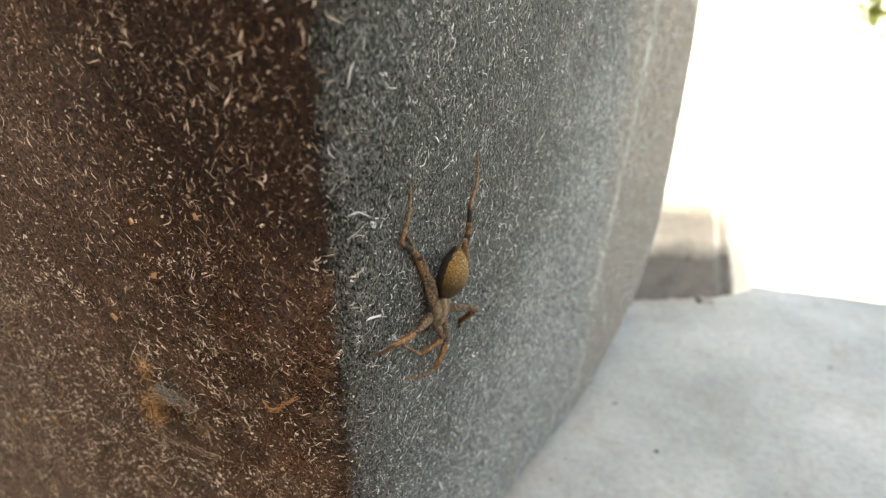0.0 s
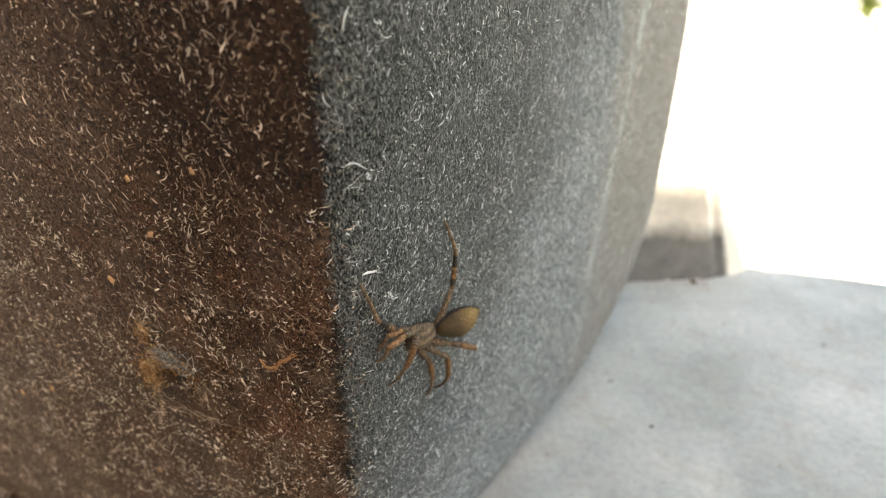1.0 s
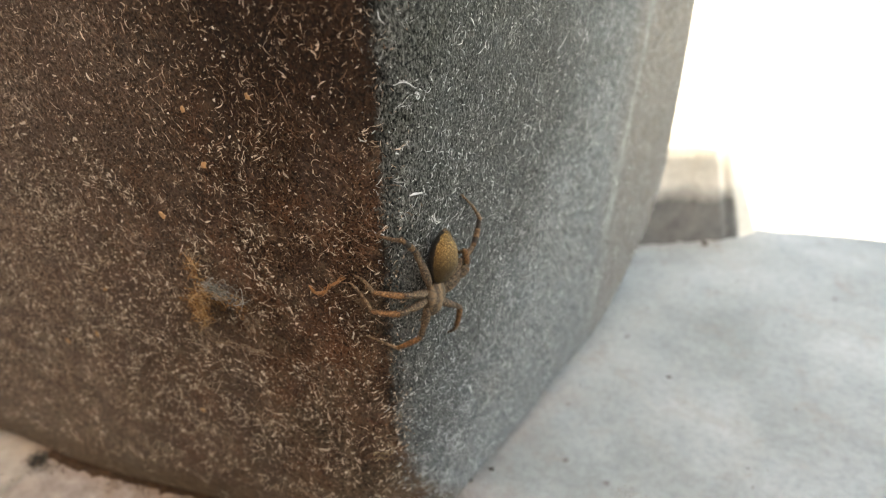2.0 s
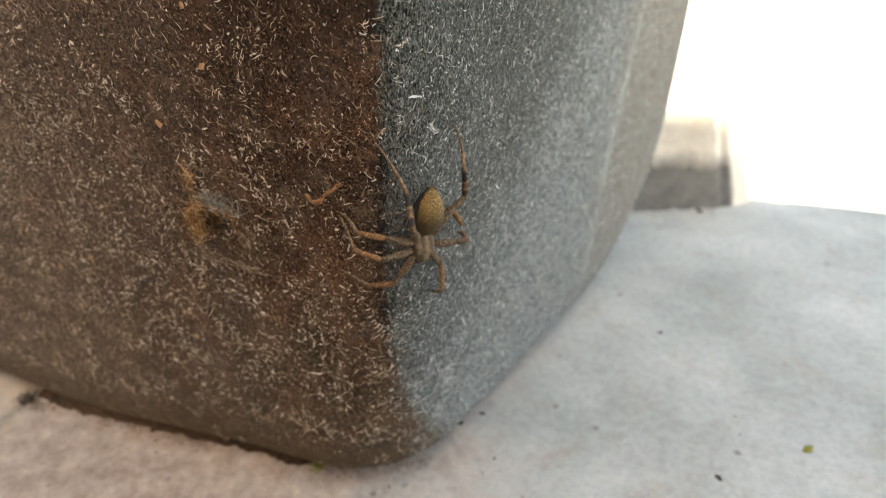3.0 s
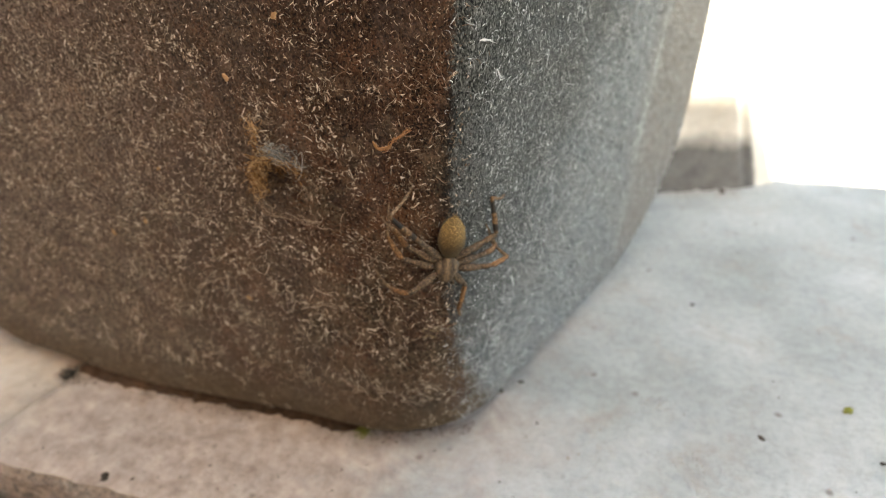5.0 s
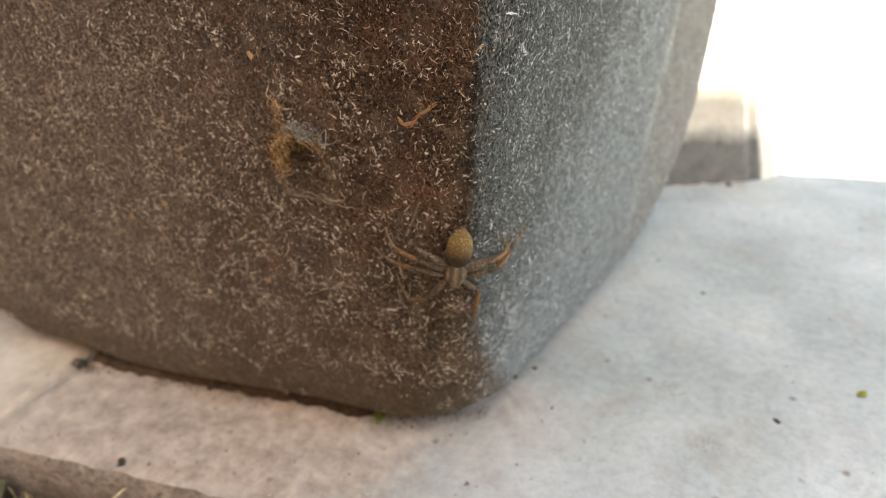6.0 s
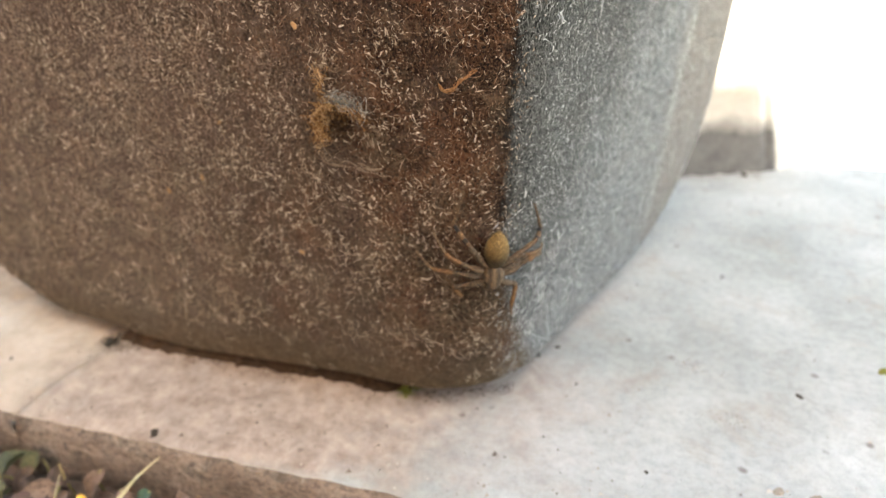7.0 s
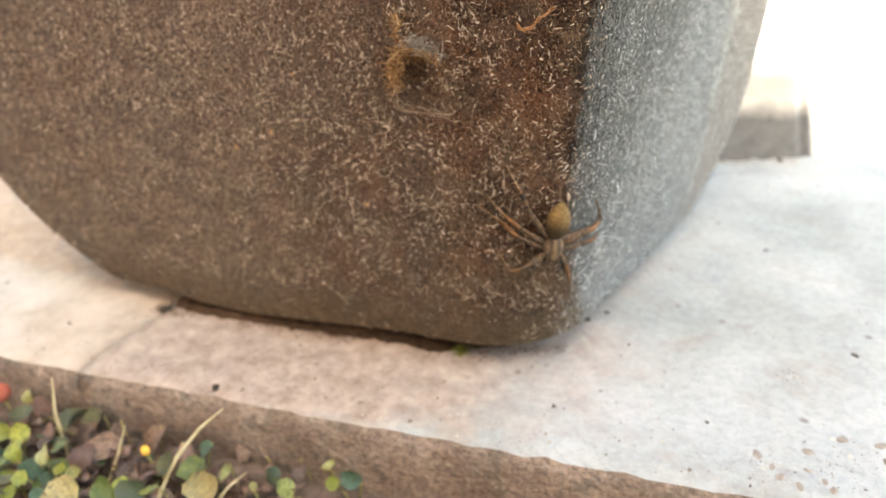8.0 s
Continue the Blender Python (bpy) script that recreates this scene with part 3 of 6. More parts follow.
def tangle(name, label, centre, normal, spread, count, length, thick, mat, seed, curl=0.6, rise=0.25, squash=(1, 1)):
    """A small tangle of strands caught on the wall, built about its own centre."""
    rng = np.random.default_rng(seed)
    nrm = np.array(Vector(normal).normalized())
    t1 = np.cross(nrm, (0, 0, 1.0) if abs(nrm[2]) < 0.9 else (1.0, 0, 0))
    t1 /= np.linalg.norm(t1)
    t2 = np.cross(nrm, t1)
    off = rng.normal(0, spread, (count, 2)) * np.array(squash)
    p = off[:, :1] * t1 + off[:, 1:] * t2 + nrm * np.abs(rng.normal(0, spread * 0.22, (count, 1)))
    v, q = strands(p, np.repeat(nrm[None], count, 0), rng.uniform(0.5, 1.3, count) * length, rng.uniform(0.6, 1.5, count) * thick, rng.normal(0, curl, count), np.abs(rng.normal(rise, 0.2, count)), rng, k=7)
    ob = new(name, mesh_np(name, v, q, mat))
    ob.location = centre
    return tagged(ob, label, name.replace("_", " "))


MOSS = fibre_material("dry_moss_strands", (0.07, 0.031, 0.010), (0.31, 0.155, 0.055), (0.60, 0.40, 0.21))
ORANGE = fibre_material("orange_shred", (0.26, 0.11, 0.04), (0.36, 0.17, 0.07), (0.45, 0.27, 0.14))
YELLOW = fibre_material("straw_shred", (0.28, 0.20, 0.10), (0.42, 0.32, 0.17), (0.52, 0.42, 0.27))
SILK = fibre_material("silk", (0.6, 0.6, 0.6), (0.75, 0.75, 0.74), (0.8, 0.8, 0.8))
TANROOT = fibre_material("tan_rootlet", (0.12, 0.075, 0.045), (0.27, 0.19, 0.125), (0.46, 0.37, 0.28))
GREYROOT = fibre_material("dusty_root", (0.09, 0.084, 0.074), (0.22, 0.205, 0.18), (0.44, 0.415, 0.37))
HOLLOW_DARK = fibre_material("hollow_dark", (0.018, 0.011, 0.007), (0.055, 0.032, 0.018), (0.13, 0.078, 0.042))
FRONT = (0, -1, -0.06)


def bundle(name, label, pts, count, spread, thick, mat, seed, span=0.5, fray=0.4):
    """A loose bundle of strands combed along a bent line, with frayed ends standing off it."""
    rng = np.random.default_rng(seed)
    line = np.array(pts) - np.array(pts[0])
    for _ in range(3):      # round the corners
        q, r = line[:-1] * 0.75 + line[1:] * 0.25, line[:-1] * 0.25 + line[1:] * 0.75
        line = np.concatenate([line[:1], np.stack([q, r], 1).reshape(-1, 3), line[-1:]])
    seg = np.linalg.norm(np.diff(line, axis=0), axis=1)
    at = np.concatenate([[0], np.cumsum(seg)]) / seg.sum()
    k = 12
    s0 = rng.uniform(-0.1, 1.0 - span * 0.5, count)
    run = span * rng.uniform(0.4, 1.2, count)
    off = rng.normal(0, spread * 1.25, (count, 3)) * np.array([1, 0.5, 1])
    wave = rng.normal(0, spread * fray * 1.8 + 0.00004, (count, 3)) * np.array([1, 0.8, 1])
    turn = rng.uniform(2, 7, count)
    w = thick * np.exp(rng.normal(-0.45, 0.4, count))
    verts = []
    for i in range(k + 1):
        f = np.clip(s0 + run * i / k, 0, 1)
        c = np.stack([np.interp(f, at, line[:, a]) for a in range(3)], 1) + off
        c = c + wave * np.sin(turn * i / k)[:, None] * 1.6
        c[:, 1] -= np.abs(rng.normal(0, spread * 0.15, count))
        for ang in (0.5, 2.594, 4.689):
            r = w * (0.25 + math.sin(math.pi * (0.1 + 0.8 * i / k)))
            verts.append(c + np.stack([r * math.cos(ang), 0.7 * r * math.sin(ang), r * math.sin(ang)], 1))
    verts = np.stack(verts, 1).reshape(-1, 3)
    q = [[i * 3 + a, i * 3 + (a + 1) % 3, (i + 1) * 3 + (a + 1) % 3, (i + 1) * 3 + a] for i in range(k) for a in range(3)]
    quads = ((np.arange(count) * 3 * (k + 1))[:, None, None] + np.array(q)[None]).reshape(-1, 4)
    ob = new(name, mesh_np(name, verts, quads, mat))
    ob.location = Vector(pts[0]) + Vector((0, -0.00035 if name == "root_tuft" else 0, 0))
    return tagged(ob, label, name.replace("_", " "))


bundle("root_tuft", "rusty limb of matted rootlets above the tangle", [(-0.0287, -0.0368, 0.0791), (-0.0275, -0.0368, 0.0783), (-0.0273, -0.0367, 0.0767), (-0.0284, -0.0366, 0.0750), (-0.0272, -0.0365, 0.0738)], 40, 0.00028, 0.00005, MOSS, 6, 0.35, 0.9)
bundle("root_tuft", "thin tan strands trailing off the top of the tangle", [(-0.0288, -0.0369, 0.0795), (-0.0266, -0.0369, 0.0795), (-0.0248, -0.0368, 0.0788), (-0.0232, -0.0368, 0.0791)], 14, 0.00028, 0.000045, TANROOT, 7)
bundle("root_tuft", "dusty grey ridge of rootlets overhanging the pot wall", [(-0.0268, -0.0374, 0.0747), (-0.0249, -0.0376, 0.0743), (-0.0227, -0.0376, 0.0737), (-0.0205, -0.0373, 0.0732), (-0.0198, -0.0368, 0.0719)], 80, 0.00028, 0.00005, GREYROOT, 8, 0.35, 1.0)
bundle("root_tuft", "rusty fibrous mass hanging under the grey ridge", [(-0.0263, -0.0370, 0.0737), (-0.0280, -0.0369, 0.0718), (-0.0292, -0.0366, 0.0697), (-0.0294, -0.0364, 0.0676), (-0.0290, -0.0362, 0.0660)], 180, 0.00050, 0.00005, MOSS, 9, 0.3, 0.7)
bundle("root_tuft", "orange strands along the underside of the ridge", [(-0.0266, -0.0370, 0.0733), (-0.0245, -0.0371, 0.0728), (-0.0223, -0.0369, 0.0722), (-0.0206, -0.0366, 0.0711), (-0.0203, -0.0363, 0.0700)], 90, 0.00036, 0.00005, MOSS, 10, 0.3, 0.7)
# near-black strands imitate the shade inside the hollow
tangle("moss_tuft", "dark hollow of dead moss under the root tuft", (-0.0250, -0.0360, 0.0705), FRONT, 0.0009, 240, 0.0013, 0.00006, HOLLOW_DARK, 21, 0.5, 0.2, squash=(1.0, 1.5))
bundle("root_tuft", "tan rootlets trailing from the foot of the tangle", [(-0.0293, -0.0363, 0.0664), (-0.0300, -0.0362, 0.0637), (-0.0287, -0.0361, 0.0625), (-0.0259, -0.0361, 0.0622), (-0.0232, -0.0361, 0.0619), (-0.0189, -0.0360, 0.0619)], 30, 0.00030, 0.000045, TANROOT, 12, 0.45)
bundle("root_tuft", "small pale curl of rootlet beside the tangle", [(-0.0193, -0.0366, 0.0693), (-0.0181, -0.0367, 0.0691), (-0.0171, -0.0365, 0.0682), (-0.0183, -0.0362, 0.0676)], 9, 0.00012, 0.00005, TANROOT, 13, 0.9)
bundle("root_tuft", "short tan rootlets hanging beside the tangle", [(-0.0203, -0.0364, 0.0686), (-0.0196, -0.0362, 0.0669), (-0.0195, -0.0360, 0.0654)], 22, 0.00035, 0.000045, TANROOT, 14, 0.6)
bundle("plant_shred", "frayed orange plant shred stuck on the pot wall", [(-0.0064, -0.0370, 0.0768), (-0.0057, -0.0371, 0.0758), (-0.0047, -0.0371, 0.0757), (-0.0035, -0.0371, 0.0765), (-0.0028, -0.0370, 0.0776), (-0.0016, -0.0370, 0.0781), (-0.0005, -0.0368, 0.0791)], 34, 0.00006, 0.00007, ORANGE, 5, 0.35, 0.5)


def root_thread(label, pts, thick, mat, seed, count=5):
    return bundle("root_thread", label, pts, count, thick * 0.6, thick * 0.5, mat, seed, 0.8, 0.6)


PALE_ROOT = "thin pale branching rootlet stuck on the pot wall"
root_thread(PALE_ROOT, [(-0.0017, -0.0370, 0.0867), (0.0003, -0.0370, 0.0865), (0.0017, -0.0367, 0.0854), (0.0027, -0.0364, 0.0844), (0.0039, -0.0359, 0.0836), (0.0049, -0.0353, 0.0830)], 0.00005, FIBRE_TAN, 51)
root_thread(PALE_ROOT, [(-0.0006, -0.0369, 0.0855), (0.0, -0.0369, 0.0846), (0.0012, -0.0368, 0.0848), (0.0020, -0.0367, 0.0852)], 0.00004, FIBRE_TAN, 52)
root_thread(PALE_ROOT, [(0.0015, -0.0366, 0.0834), (0.0024, -0.0364, 0.0830), (0.0031, -0.0361, 0.0822)], 0.00006, FIBRE_TAN, 53)
root_thread(PALE_ROOT, [(0.0027, -0.0368, 0.0884), (0.0033, -0.0365, 0.0872), (0.0041, -0.0361, 0.0865), (0.0046, -0.0359, 0.0864)], 0.000045, FIBRE_TAN, 54)
root_thread(PALE_ROOT, [(-0.0039, -0.0370, 0.0864), (-0.0027, -0.0369, 0.0857), (-0.0021, -0.0369, 0.0849), (-0.0027, -0.0369, 0.0843)], 0.00004, FIBRE_TAN, 55)
root_thread(PALE_ROOT, [(-0.0112, -0.0371, 0.0882), (-0.0102, -0.0370, 0.0875), (-0.0092, -0.0370, 0.0869)], 0.00005, FIBRE_TAN, 56)
root_thread(PALE_ROOT, [(0.0023, -0.0353, 0.0720), (0.0031, -0.0348, 0.0707), (0.0044, -0.0339, 0.0700)], 0.00005, FIBRE_TAN, 57)
root_thread(PALE_ROOT, [(-0.0110, -0.0369, 0.0844), (-0.0094, -0.0369, 0.0843), (-0.0079, -0.0369, 0.0837), (-0.0062, -0.0368, 0.0832)], 0.00004, FIBRE_TAN, 58)
root_thread("white frayed tuft of threads on the pot arris", [(0.0051, -0.0358, 0.0855), (0.0057, -0.0357, 0.0862), (0.0065, -0.0352, 0.0868)], 0.00010, FIBRE_TAN, 59, 14)
WHITE_ARM = "white thread of lint on the grey pot wall"
root_thread(WHITE_ARM, [(0.0094, -0.0349, 0.1049), (0.0101, -0.0342, 0.1051), (0.0107, -0.0333, 0.1048), (0.0111, -0.0325, 0.1040)], 0.00006, SILK, 60, 3)
root_thread(WHITE_ARM, [(0.0112, -0.0323, 0.1033), (0.0106, -0.0333, 0.1034), (0.0100, -0.0339, 0.1025), (0.0092, -0.0347, 0.1020)], 0.00006, SILK, 61, 3)
root_thread(WHITE_ARM, [(0.0109, -0.0327, 0.1029), (0.0105, -0.0331, 0.1023), (0.0102, -0.0334, 0.1017)], 0.00004, SILK, 62, 3)
root_thread(WHITE_ARM, [(0.0089, -0.0330, 0.0903), (0.0094, -0.0322, 0.0903), (0.0098, -0.0315, 0.0902), (0.0102, -0.0305, 0.0899)], 0.00008, SILK, 63, 7)
root_thread(WHITE_ARM, [(0.0096, -0.0317, 0.0897), (0.0092, -0.0322, 0.0887), (0.0085, -0.0331, 0.0884), (0.0074, -0.0342, 0.0877)], 0.00005, SILK, 64, 3)
root_thread(WHITE_ARM, [(0.0101, -0.0293, 0.0858), (0.0102, -0.0285, 0.0847), (0.0104, -0.0270, 0.0839)], 0.00007, SILK, 65, 4)
tangle("fibre_tuft", "small straw-coloured tuft of fibres low on the pot", (-0.0019, -0.0321, 0.0397), (0.49, -0.81, -0.32), 0.0007, 44, 0.0016, 0.00005, YELLOW, 13, 0.5, 0.12)
tangle("fibre_tuft", "white scrap of lint on the pot wall", (0.0112, -0.0325, 0.1035), (0.88, -0.46, -0.11), 0.00028, 9, 0.0006, 0.00005, SILK, 15, 0.5, 0.06)
tangle("web_wisp", "wisp of white silk low on the pot wall", (0.0035, -0.0190, 0.0310), (0.86, -0.41, -0.31), 0.0022, 22, 0.0052, 0.00003, SILK, 19, 0.15)
root_thread("single bent white silk strand low on the pot wall", [(0.0050, -0.0180, 0.0323), (0.0042, -0.0194, 0.0297), (0.0034, -0.0221, 0.0287), (0.0023, -0.0253, 0.0295), (0.0014, -0.0278, 0.0320)], 0.00007, SILK, 66, 3)


def flake(name, label, centre, normal, size, mat, seed):
    rng = random.Random(seed)
    bm = bmesh.new()
    bmesh.ops.create_icosphere(bm, subdivisions=2, radius=1)
    for v in bm.verts:
        v.co = Vector((v.co.x * size * 1.3, v.co.y * size * 0.8, v.co.z * size * 0.4)) * (1 + 0.45 * noise.noise(v.co * 1.7 + Vector((seed, 0, 0))))
    me = bpy.data.meshes.new(name)
    bm.to_mesh(me)
    bm.free()
    me.materials.append(mat)
    ob = new(name, me)
    q = Vector(normal).to_track_quat("Z", "Y").to_matrix().to_4x4()
    ob.matrix_basis = Matrix.Translation(centre) @ q @ pose(0, 0, 0, 0, 0, rng.uniform(0, 360))
    return tagged(ob, label, "flake")


ORANGEFLAKE = plain_rough("orange_flake_skin", (0.34, 0.18, 0.08), (0.50, 0.32, 0.17), 0.0008, 0.0001)
for k, (x, z, s) in enumerate([(-0.0309, 0.0852, 0.00055), (-0.0195, 0.0942, 0.0005), (-0.040, 0.0415, 0.0005), (-0.0200, 0.1020, 0.0004), (-0.0605, 0.0560, 0.0005), (-0.052, 0.068, 0.0004), (-0.0090, 0.104, 0.0004), (-0.071, 0.052, 0.0005)]):
    y = -0.0358 - 0.0598 * (z - 0.07) - 0.0001
    flake("bark_flake", "tiny orange bark flake stuck on the pot wall", (x, y, z), FRONT, s, ORANGEFLAKE, k)


# ---- crumbs, grit and moss on the ledge ----
DARKCRUMB = plain_rough("dark_crumb", (0.02, 0.018, 0.014), (0.07, 0.055, 0.04), 0.001, 0.0002)
GREENBIT = plain_rough("green_moss_bit", (0.10, 0.11, 0.02), (0.26, 0.24, 0.05), 0.001, 0.0002)
# the flake lying on the joint stands in for a dark crevice
for k, (x, y, s, g) in enumerate([(0.0000, -0.0008, 0.0010, 0), (0.0593, 0.0026, 0.0007, 0), (0.0778, 0.0176, 0.0011, 1), (0.0045, 0.004, 0.0006, 0), (0.0500, 0.1385, 0.0016, 0), (-0.1137, -0.0322, 0.0016, 0), (-0.0745, -0.0548, 0.0010, 0), (0.030, -0.030, 0.0004, 0), (0.082, 0.003, 0.0005, 0), (0.043, 0.052, 0.0006, 0)]):
    flake("crumb", "green leaf crumb on the cement ledge" if g else "dark soil crumb on the cement ledge", (x, y, s * 0.35), (0, 0, 1), s, GREENBIT if g else DARKCRUMB, 40 + k)
PITBROWN = plain_rough("brown_pit_dirt", (0.20, 0.17, 0.135), (0.34, 0.30, 0.25), 0.001, 0.0002)
for k, (x, y, size) in enumerate([(0.0389, -0.0358, 0.0009), (0.0474, -0.0320, 0.0009), (0.0535, -0.0265, 0.0009), (0.0470, -0.0369, 0.0006), (0.0495, -0.0387, 0.0006), (0.0506, -0.0403, 0.0007), (0.0454, -0.0411, 0.0007), (0.0424, -0.0402, 0.0008), (0.0580, 0.0036, 0.0007), (0.0598, -0.0261, 0.0010), (0.0412, -0.0381, 0.0007), (0.0615, -0.0290, 0.0008)]):
    flake("crumb", "flat brown crumb of dirt on the cement ledge", (x, y, -size * 0.08), (0, 0, 1), size * 1.1, PITBROWN, 80 + k)
MORTAR = plain_rough("pale_mortar", (0.30, 0.30, 0.29), (0.46, 0.46, 0.44), 0.002, 0.0003)
for k in range(9):
    flake("mortar_crumb", "pale mortar crumb at the foot of the block", (0.028 + 0.0034 * k, 0.1288 + 0.00155 * k + 0.0012 * math.sin(k * 2.1), 0.0004), (0, 0, 1), 0.0011 + 0.0006 * abs(math.sin(k * 1.3)), MORTAR, 120 + k)
tangle("moss_tuft", "small yellow-green moss tuft under the pot's foot", (-0.0252, -0.0252, 0.0010), (0, 0, 1), 0.0009, 60, 0.0016, 0.00010, GREENBIT, 31, 0.5, 0.6)
# added dark strands fill in for the crevice at the joint
tangle("moss_tuft", "dark dry moss in the joint under the pot", (-0.1140, -0.0310, 0.0002), (0, 0, 1), 0.0013, 60, 0.0016, 0.00010, DARKCRUMB, 32, 0.5, 0.5)


def build_grit():
    """Loose grit: little uneven grains scattered over the ledge."""
    rng = np.random.default_rng(8)
    m = 1500
    x = rng.uniform(-0.2, 0.2, m)
    y = np.where(rng.random(m) < 0.5, -0.0488 + 0.1 * np.clip(x, -0.25, 0.12) + np.abs(rng.normal(0, 0.012, m)), rng.uniform(-0.05, 0.15, m))
    s = np.clip(np.exp(rng.normal(math.log(0.00022), 0.45, m)), 0.0001, 0.0007)
    # little drifts of fine dark dust
    for a, (cx, cy, r) in enumerate(((0.045, -0.0095, 0.0028), (0.037, 0.007, 0.0022), (0.052, -0.034, 0.004), (0.062, -0.028, 0.003), (0.040, -0.039, 0.003))):
        sl = slice(a * 80, a * 80 + 80)
        x[sl], y[sl], s[sl] = cx + rng.normal(0, r, 80), cy + rng.normal(0, r * 0.6, 80), rng.uniform(0.00008, 0.0002, 80)
    tet = np.array([(1, 0, -0.2), (-0.5, 0.87, -0.2), (-0.5, -0.87, -0.2), (0.1, 0.1, 0.9)])
    v = tet[None] * rng.uniform(0.6, 1.4, (m, 4, 3)) * s[:, None, None] + np.stack([x, y, s * 0.3], 1)[:, None]
    f = (np.arange(m) * 4)[:, None, None] + np.array([(0, 1, 2), (0, 1, 3), (1, 2, 3), (2, 0, 3)])[None]
    tagged(new("grit", mesh_np("grit", v.reshape(-1, 3), f.reshape(-1, 3), fibre_material("grit_grains", (0.05, 0.04, 0.035), (0.24, 0.20, 0.16), (0.5, 0.46, 0.4)))), "loose sandy grit scattered on the cement ledge", "grit", kind="stuff")


build_grit()


def build_foot_dirt_shade():
    """Soil grains at the pot's foot, and a dark strip for the shade under it."""
    rng = np.random.default_rng(18)
    m = 1500
    x = rng.uniform(-0.118, -0.002, m)
    y = -0.0256 + 0.090 * np.clip(x + 0.042, -0.08, 0.0) + 0.0125 * np.clip((x + 0.03) / 0.03, 0, 1) + rng.normal(0, 0.0012, m) - rng.exponential(0.0008, m)
    s = np.clip(np.exp(rng.normal(math.log(0.00017), 0.45, m)), 0.00008, 0.0005)
    tet = np.array([(1, 0, -0.2), (-0.5, 0.87, -0.2), (-0.5, -0.87, -0.2), (0.1, 0.1, 0.9)])
    v = tet[None] * rng.uniform(0.6, 1.4, (m, 4, 3)) * s[:, None, None] + np.stack([x, y, s * 0.3], 1)[:, None]
    f = (np.arange(m) * 4)[:, None, None] + np.array([(0, 1, 2), (0, 1, 3), (1, 2, 3), (2, 0, 3)])[None]
    tagged(new("soil_grains", mesh_np("soil_grains", v.reshape(-1, 3), f.reshape(-1, 3), SOIL)), "dark soil grains gathered along the pot's foot", "soil grains", kind="stuff")
    # a low dark strip in place of the contact shade under the rounded foot
    nx, ny = 220, 8
    verts, faces = [], []
    for i in range(nx + 1):
        px = -0.112 + 0.097 * i / nx
        py = -0.0238 + 0.085 * min(0.0, px + 0.042) + 0.0125 * min(1.0, max(0.0, (px + 0.03) / 0.03))
        half = min(1.0, (nx - i) / 40, (i + 4) / 30) * 0.0021 + 0.0011 * noise.fractal((px * 260, 0, 0), 0.9, 2.0, 4)
        for j in range(ny + 1):
            f = j / ny
            verts.append((px, py - half + f * 0.006, 0.0002 + 0.0017 * min(1.0, (nx - i) / 60) * math.sin(math.pi * min(1.0, f * 1.2)) * (1 + 0.5 * noise.noise((px * 500, f * 4, 2)))))
    for i in range(nx):
        for j in range(ny):
            k = i * (ny + 1) + j
            faces.append((k, k + ny + 1, k + ny + 2, k + 1))
    tagged(new("soil_crust", mesh("soil_crust", verts, faces, plain_rough("foot_strip_dark", (0.020, 0.011, 0.006), (0.085, 0.046, 0.024), 0.002, 0.0006))), "dark brown crust of soil packed under the pot", "soil crust")


build_foot_dirt_shade()


# ---- soil, litter and weeds below the ledge ----
def build_soil():
    nx, ny = 220, 90
    verts, faces = [], []
    for j in range(ny + 1):
        for i in range(nx + 1):
            x, y = -0.6 + 1.2 * i / nx, -0.036 - 0.45 * (j / ny) ** 1.4
            z = -0.0175 + 0.0016 * noise.fractal((x * 70, y * 70, 0), 0.9, 2.0, 5) + 0.003 * noise.noise((x * 14, y * 14, 3)) - 0.02 * (abs(x + 0.1) * 0.15)
            verts.append((x, y, z))
    for j in range(ny):
        for i in range(nx):
            a = j * (nx + 1) + i
            faces.append((a, a + nx + 1, a + nx + 2, a + 1))
    tagged(new("soil", mesh("soil", verts, faces, SOIL)), "damp brown soil bed beside the ledge", "soil", kind="structure")


build_soil()


def leaf_material(name, dark, light, trans=0.25):
    m = Mat(name, 0.55, spec=0.35)
    oi = m.n("ObjectInfo").outputs["Random"]
    col = m.ramp(oi, [(0.0, dark), (1.0, light)])
    col = m.mix(m.ramp(m.noise(0.0012, 5, 0.7), [(0.42, grey(0)), (0.62, grey(0.75))]), col, tuple(0.55 * c for c in dark))
    # brown blemishes and pale veins
    col = m.mix(m.ramp(m.noise(0.0021, 4, 0.7), [(0.60, grey(0)), (0.68, grey(0.7))]), col, (0.10, 0.055, 0.03))
    col = m.mix(m.ramp(m.noise(0.0007, 3, 0.6, (1, 0.2, 1)), [(0.58, grey(0)), (0.72, grey(0.4))]), col, light)
    m.color(col)
    m.b.inputs["Transmission Weight"].default_value = 0.0
    m.b.inputs["Subsurface Weight"].default_value = trans
    m.b.inputs["Subsurface Radius"].default_value = (0.001, 0.001, 0.0005)
    return m.bump(m.noise(0.0006, 3), 0.0001, 0.6).m


LEAF = leaf_material("weed_leaf", (0.07, 0.105, 0.028), (0.22, 0.22, 0.065))
LEAF_DULL = leaf_material("dull_green_leaf", (0.045, 0.062, 0.030), (0.15, 0.135, 0.065))
LEAF_DRY = leaf_material("dry_leaf", (0.055, 0.036, 0.027), (0.24, 0.155, 0.105))
LEAF_PINK = leaf_material("pinkish_dry_leaf", (0.10, 0.055, 0.042), (0.26, 0.165, 0.125))
STEM = plain_rough("weed_stem", (0.20, 0.14, 0.06), (0.30, 0.28, 0.10), 0.002, 0.0001)
